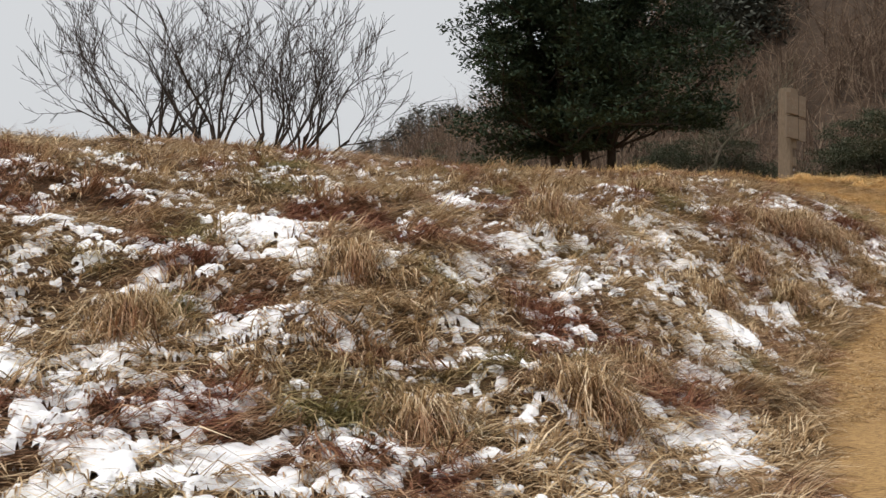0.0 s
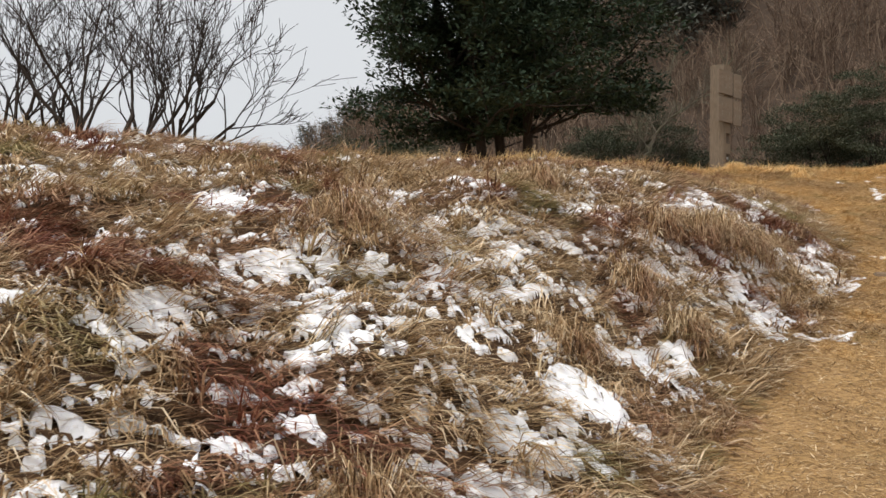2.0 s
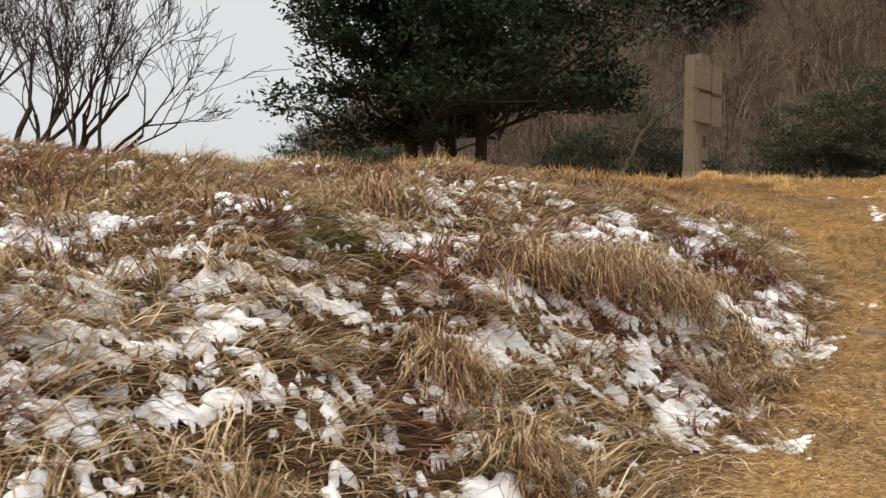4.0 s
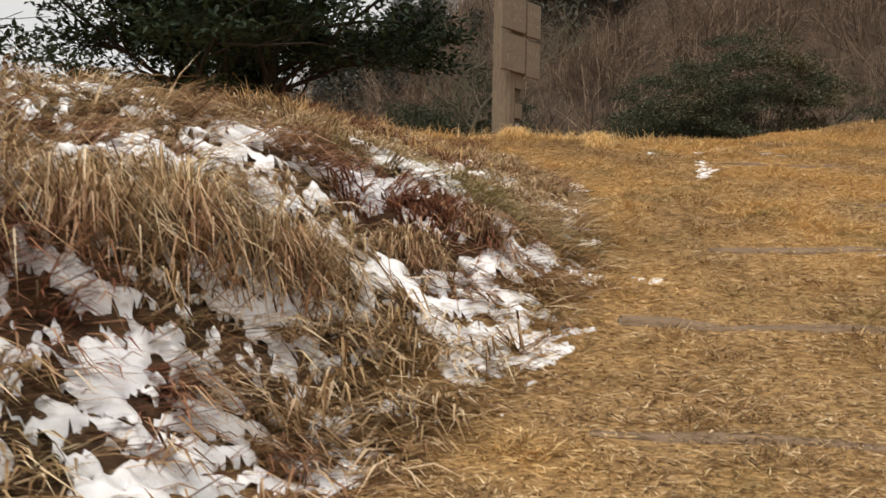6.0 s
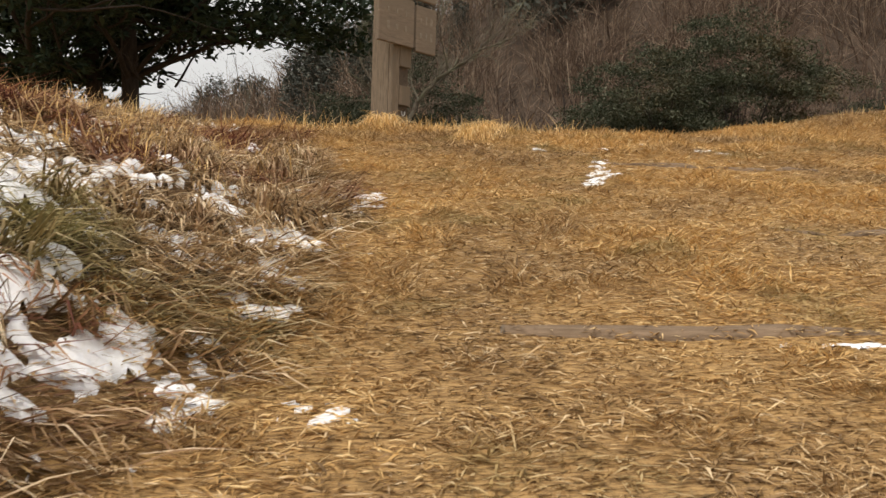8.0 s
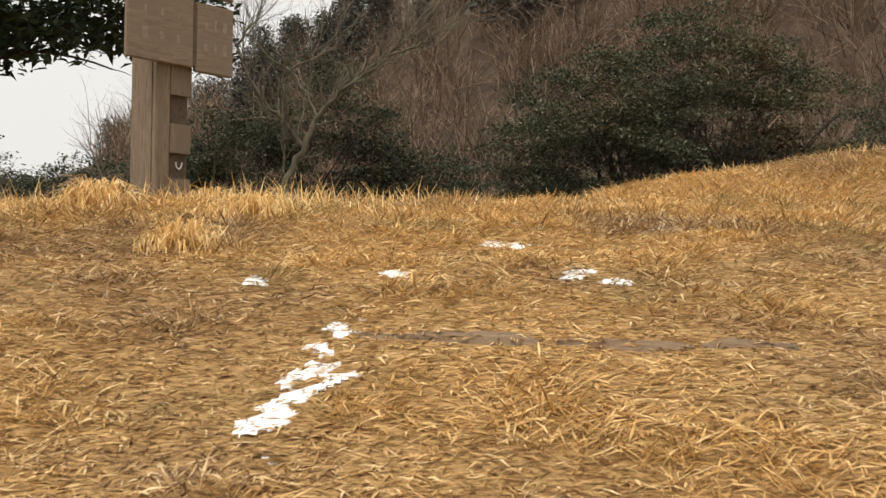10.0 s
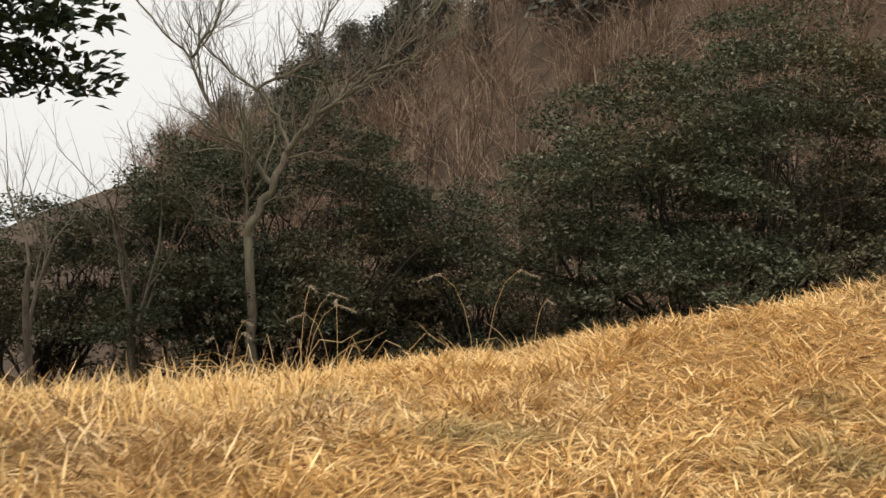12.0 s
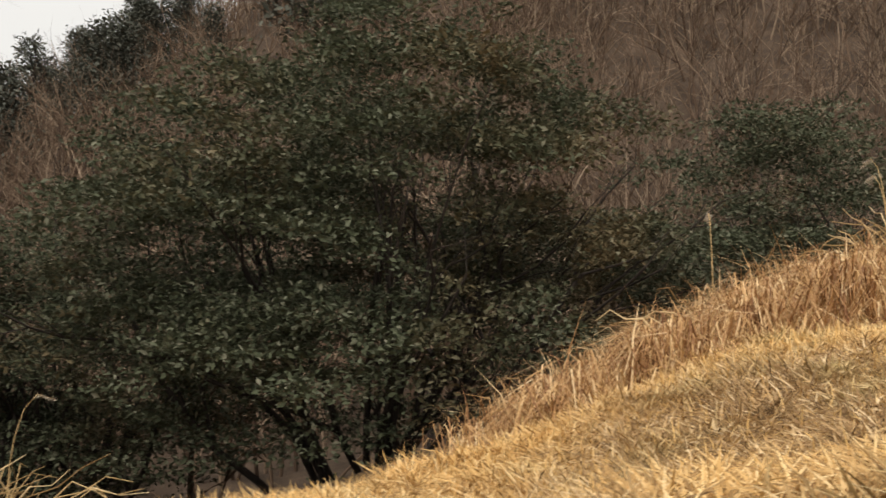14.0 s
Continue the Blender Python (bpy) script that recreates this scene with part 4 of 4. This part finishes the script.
def build_signpost():
    px, py = 6.6, 21.85
    base = float(land(px, py))
    post = thing("signpost", pose(px, py, base, 0, 1.6, 45), "old square wooden signpost with weathered grey boards, standing in dead grass", "signpost")
    half, top = 0.13, 3.24 - base
    n1, n2 = 2.06 - base, 1.71 - base
    cut = -half + 0.04
    bm = bmesh.new()
    box(bm, -half, half, cut, half, -0.4, top, 0.008)
    box(bm, -half + 0.002, -0.03, -half, cut + 0.004, -0.4, top - 0.002, 0.006)
    for z0, z1 in ((-0.4, n2 - 0.15), (n2, n1 - 0.17), (n1, top - 0.004)):
        box(bm, -0.032, half - 0.002, -half + 0.002, cut + 0.004, z0, z1, 0.005)
    part("post", bm, mat_timber, post)
    # thin sheet at the back of each slot, coloured as its shade
    for zt, dz in ((n1, 0.17), (n2, 0.15)):
        bm = bmesh.new()
        box(bm, -0.028, half - 0.012, cut - 0.006, cut + 0.002, zt - dz + 0.003, zt - 0.003)
        part("recess", bm, mat_recess_shade, post, "back of a slot cut into the post, its shade coloured in")
    pts = [(0.03 + 0.045 * (0.5 - 0.5 * math.cos(a)), cut - 0.02, n2 - 0.05 - 0.04 * math.sin(a)) for a in np.linspace(0, math.pi, 9)]
    v, q = tubes([(pts, [0.005] * 9)], 6)
    mesh_object("staple", v, q, None, mat_metal, post, shade=True, label="small bright metal staple")
    rnd = random.Random(4)
    for z0, z1 in ((2.235 - base, 2.66 - base), (2.71 - base, 3.12 - base)):
        for x0, x1, drop in ((-0.37, 0.095, 0.0), (0.115, 0.4, 0.02)):
            bm = bmesh.new()
            box(bm, x0, x1, -half - 0.05, -half - 0.012, z0 - drop, z1 - drop, 0.006)
            board = part("board", bm, mat_board, post, "weathered grey sign board with faded lettering")
            for row in range(2):
                for col in range(3):
                    xc, zc = x0 + (x1 - x0) * (0.25 + 0.25 * col), z1 - 0.13 - row * 0.14 - drop
                    bm = bmesh.new()
                    w, h = rnd.uniform(0.006, 0.02), rnd.uniform(0.018, 0.04)
                    box(bm, xc - w, xc + w, -half - 0.0525, -half - 0.049, zc - h, zc + h, 0.001)
                    part("faded_mark", bm, mat_faded, board)
        # dark strip added in the gap between the boards in place of its shade
        bm = bmesh.new()
        box(bm, 0.09, 0.12, -half - 0.046, -half - 0.011, z0 + 0.01, z1 - 0.03, 0.003)
        part("gap_shade_strip", bm, mat_recess_shade, post, "dark strip standing for the shaded gap between two sign boards")
    for z in (2.34 - base, 2.55 - base, 2.8 - base, 3.0 - base):
        bm = bmesh.new()
        box(bm, -0.3, 0.36, -half - 0.016, -half + 0.001, z - 0.025, z + 0.025, 0.003)
        part("batten", bm, mat_timber, post)


build_signpost()


# ---- sunken log steps across the path ----
def build_log(x0, x1, y, seed):
    rnd = random.Random(seed)
    n = 14
    xs = [x0 + (x1 - x0) * i / n for i in range(n + 1)]
    mid = (x0 + x1) / 2
    zc = float(np.mean(land(np.array(xs), y - 0.105 * (np.array(xs) - mid))))
    pts = [(x - mid, 0.02 * math.sin(x * 1.3 + seed), float(land(x, y - 0.105 * (x - mid))) - zc - (0.036, 0.038, 0.035, 0.04, 0.043)[seed - 1] + rnd.uniform(-0.009, 0.009)) for x in xs]
    log = thing("log_step", pose(mid, y, zc, 0, 0, -6), "weathered grey log sunk across the grassy path as a step", "log", "log steps in the path")
    v, q = tubes([(pts, [0.052 + rnd.uniform(-0.006, 0.006) for _ in pts])], 10)
    mesh_object("log", v, q, None, mat_log, log, shade=True)
    for end, side in ((pts[0], -0.004), (pts[-1], 0.004)):
        bm = bmesh.new()
        bmesh.ops.create_cone(bm, cap_ends=True, segments=10, radius1=0.05, radius2=0.046, depth=0.012, matrix=pose(end[0] + side, end[1], end[2], 0, 90 if side > 0 else -90, 0))
        part("cut_end", bm, mat_timber, log, "grey sawn end of the log")


for k, (x0, x1, y) in enumerate(LOGS):
    build_log(x0, x1, y, k + 1)


# ---- reed tufts and rusty grass past the brink ----
def build_reed_tuft(x, y, height, count, seed, label, stalks=3):
    rn = np.random.default_rng(seed)
    z = float(land(x, y))
    tuft = thing("reed_tuft", pose(x, y, z), label, "reed grass", "reed tufts past the brink")
    n = count
    root = np.stack([rn.normal(0, 0.12, n), rn.normal(0, 0.12, n), np.full(n, -0.05)], 1)
    head = rn.uniform(0, 2 * math.pi, n)
    ln = rn.uniform(0.5, 1.0, n) * height
    lines = []
    for p, a, l in zip(root, head, ln):
        rise = rn.uniform(0.9, 1.45)
        pts, q = [p], np.array(p)
        for k in range(6):
            r = rise - k * rn.uniform(0.13, 0.42)
            q = q + (l / 6) * np.array([math.cos(a) * math.cos(r), math.sin(a) * math.cos(r), math.sin(r)])
            pts.append(q)
        lines.append((pts, np.linspace(0.0085, 0.0025, 7)))
    v, q = tubes(lines, 3)
    mesh_object("leaf_fan", v, q, None, mat_reed, tuft)
    for k in range(stalks):
        a = rn.uniform(0, 2 * math.pi)
        h = height * rn.uniform(0.9, 1.3)
        pts = [(0.05 * math.cos(a) + t ** 3 * 0.3 * h * math.cos(a), 0.05 * math.sin(a) + t ** 3 * 0.3 * h * math.sin(a), h * t - 0.3 * h * t ** 6) for t in np.linspace(0, 1, 8)]
        v, q = tubes([(pts, np.linspace(0.004, 0.0015, 8))], 4)
        stalk = mesh_object("stalk", v, q, None, mat_reed, tuft)
        c = np.array([np.interp(t, np.linspace(0, 1, 8), col) for t in np.linspace(0.84, 1.0, 16) for col in np.array(pts).T]).reshape(-1, 3)
        v, f = spray_leaves(c, rn, 4, 0.004, 0.024, 1.0, 0.12, 0.9)
        mesh_object("plume", v, None, f, mat_plume, stalk, label="pale drooping seed plume")


for k, (x, y, h, n) in enumerate(((7.85, 26.9, 1.5, 60), (8.15, 27.1, 1.4, 36), (9.35, 27.9, 1.5, 60), (9.8, 28.1, 1.2, 60), (7.3, 26.8, 1.1, 20), (13.7, 26.4, 0.8, 30), (15.2, 27.0, 0.8, 40))):
    build_reed_tuft(x, y, h, n, 500 + k, "clump of arching bleached reed grass below the brink", (3, 2, 2, 1, 3, 1, 2)[k])


def build_brow_grass():
    rn = np.random.default_rng(77)
    x, y = scatter(rn, 10.0, 20.0, 23.0, 30.0, 900)
    e = y - edge_line(x)
    ok = rn.random(len(x)) < smooth(0.1, 0.6, e) * smooth(3.6, 2.2, e) * smooth(12.0, 13.4, x)
    x, y = x[ok], y[ok]
    n = len(x)
    z = land(x, y) - 0.01
    v, f4, f3 = blades(np.stack([x, y, z], 1), rn.uniform(0.15, 0.55, n) * (0.5 + fbm(x, y, 0.5, 79, 2)), rn.uniform(0.004, 0.009, n), rn.uniform(0, 2 * math.pi, n), rn.uniform(0.3, 1.4, n), rn.uniform(0.4, 1.9, n), rn)
    tagged(mesh_object("brow_grass", v, f4, f3, mat_brow_grass), "tall rust-coloured dead grass on the brow", "grass", kind="stuff")


build_brow_grass()


# ---- tussocks of long grass ----
def build_tussock(x, y, size, seed, label, material):
    rn = np.random.default_rng(seed)
    n = int(1500 * size)
    a = rn.uniform(0, 2 * math.pi, n)
    r = np.abs(rn.normal(0, size * 0.28, n))
    px, py = r * np.cos(a), r * np.sin(a)
    z0 = float(land(x, y))
    pz = land(x + px, y + py) - z0 - 0.01 + 0.12 * size * np.exp(-(r / (0.3 * size)) ** 2)
    dx, dy = slope_dir(x, y)
    down = math.atan2(dy, dx)
    head = a + 0.6 * np.sin(down - a) + rn.normal(0, 0.85, n)
    v, f4, f3 = blades(np.stack([px, py, pz], 1), rn.uniform(0.5, 1.05, n) * size, rn.uniform(0.004, 0.009, n), head, rn.uniform(0.35, 1.25, n), rn.uniform(0.9, 2.1, n), rn)
    ob = mesh_object("grass_tussock", v, f4, f3, material)
    ob.location = (x, y, z0)
    tagged(ob, label, "grass", "grass tussocks")


for k, (x, y, size) in enumerate(((4.2, 12.98, 0.45), (4.52, 13.2, 0.42), (3.92, 12.72, 0.42), (5.35, 14.35, 0.24), (5.0, 13.95, 0.28), (3.0, 11.0, 0.42), (3.5, 12.4, 0.4),
                                  (1.3, 7.2, 0.42), (0.9, 6.1, 0.42), (2.35, 9.6, 0.38), (3.3, 10.7, 0.36), (-0.5, 7.5, 0.42), (1.0, 10.2, 0.42), (0.0, 5.6, 0.38), (2.5, 13.0, 0.42), (-1.6, 6.3, 0.42), (5.75, 15.75, 0.2), (5.95, 16.25, 0.22), (5.6, 16.6, 0.25), (5.9, 17.1, 0.24), (5.4, 17.3, 0.26), (6.0, 17.8, 0.22))):
    build_tussock(x, y, size, 700 + k, "tussock of long drooping brown grass on the bank", mat_tussock)
for k, (x, y, size) in enumerate(((7.1, 19.3, 0.24), (7.3, 20.3, 0.26), (6.5, 20.6, 0.3), (7.0, 21.3, 0.26))):
    build_tussock(x, y, size, 800 + k, "tussock of golden grass beside the path", mat_edge_grass)
for k, (x, y, size) in enumerate(((12.5, 25.5, 0.42), (13.1, 25.7, 0.5), (13.7, 26.0, 0.5), (14.3, 26.1, 0.55), (14.9, 26.4, 0.55), (13.4, 26.5, 0.5), (15.6, 26.9, 0.55))):
    build_tussock(x, y, size, 900 + k, "tussock of rust-coloured tall grass on the brow", mat_brow_grass)
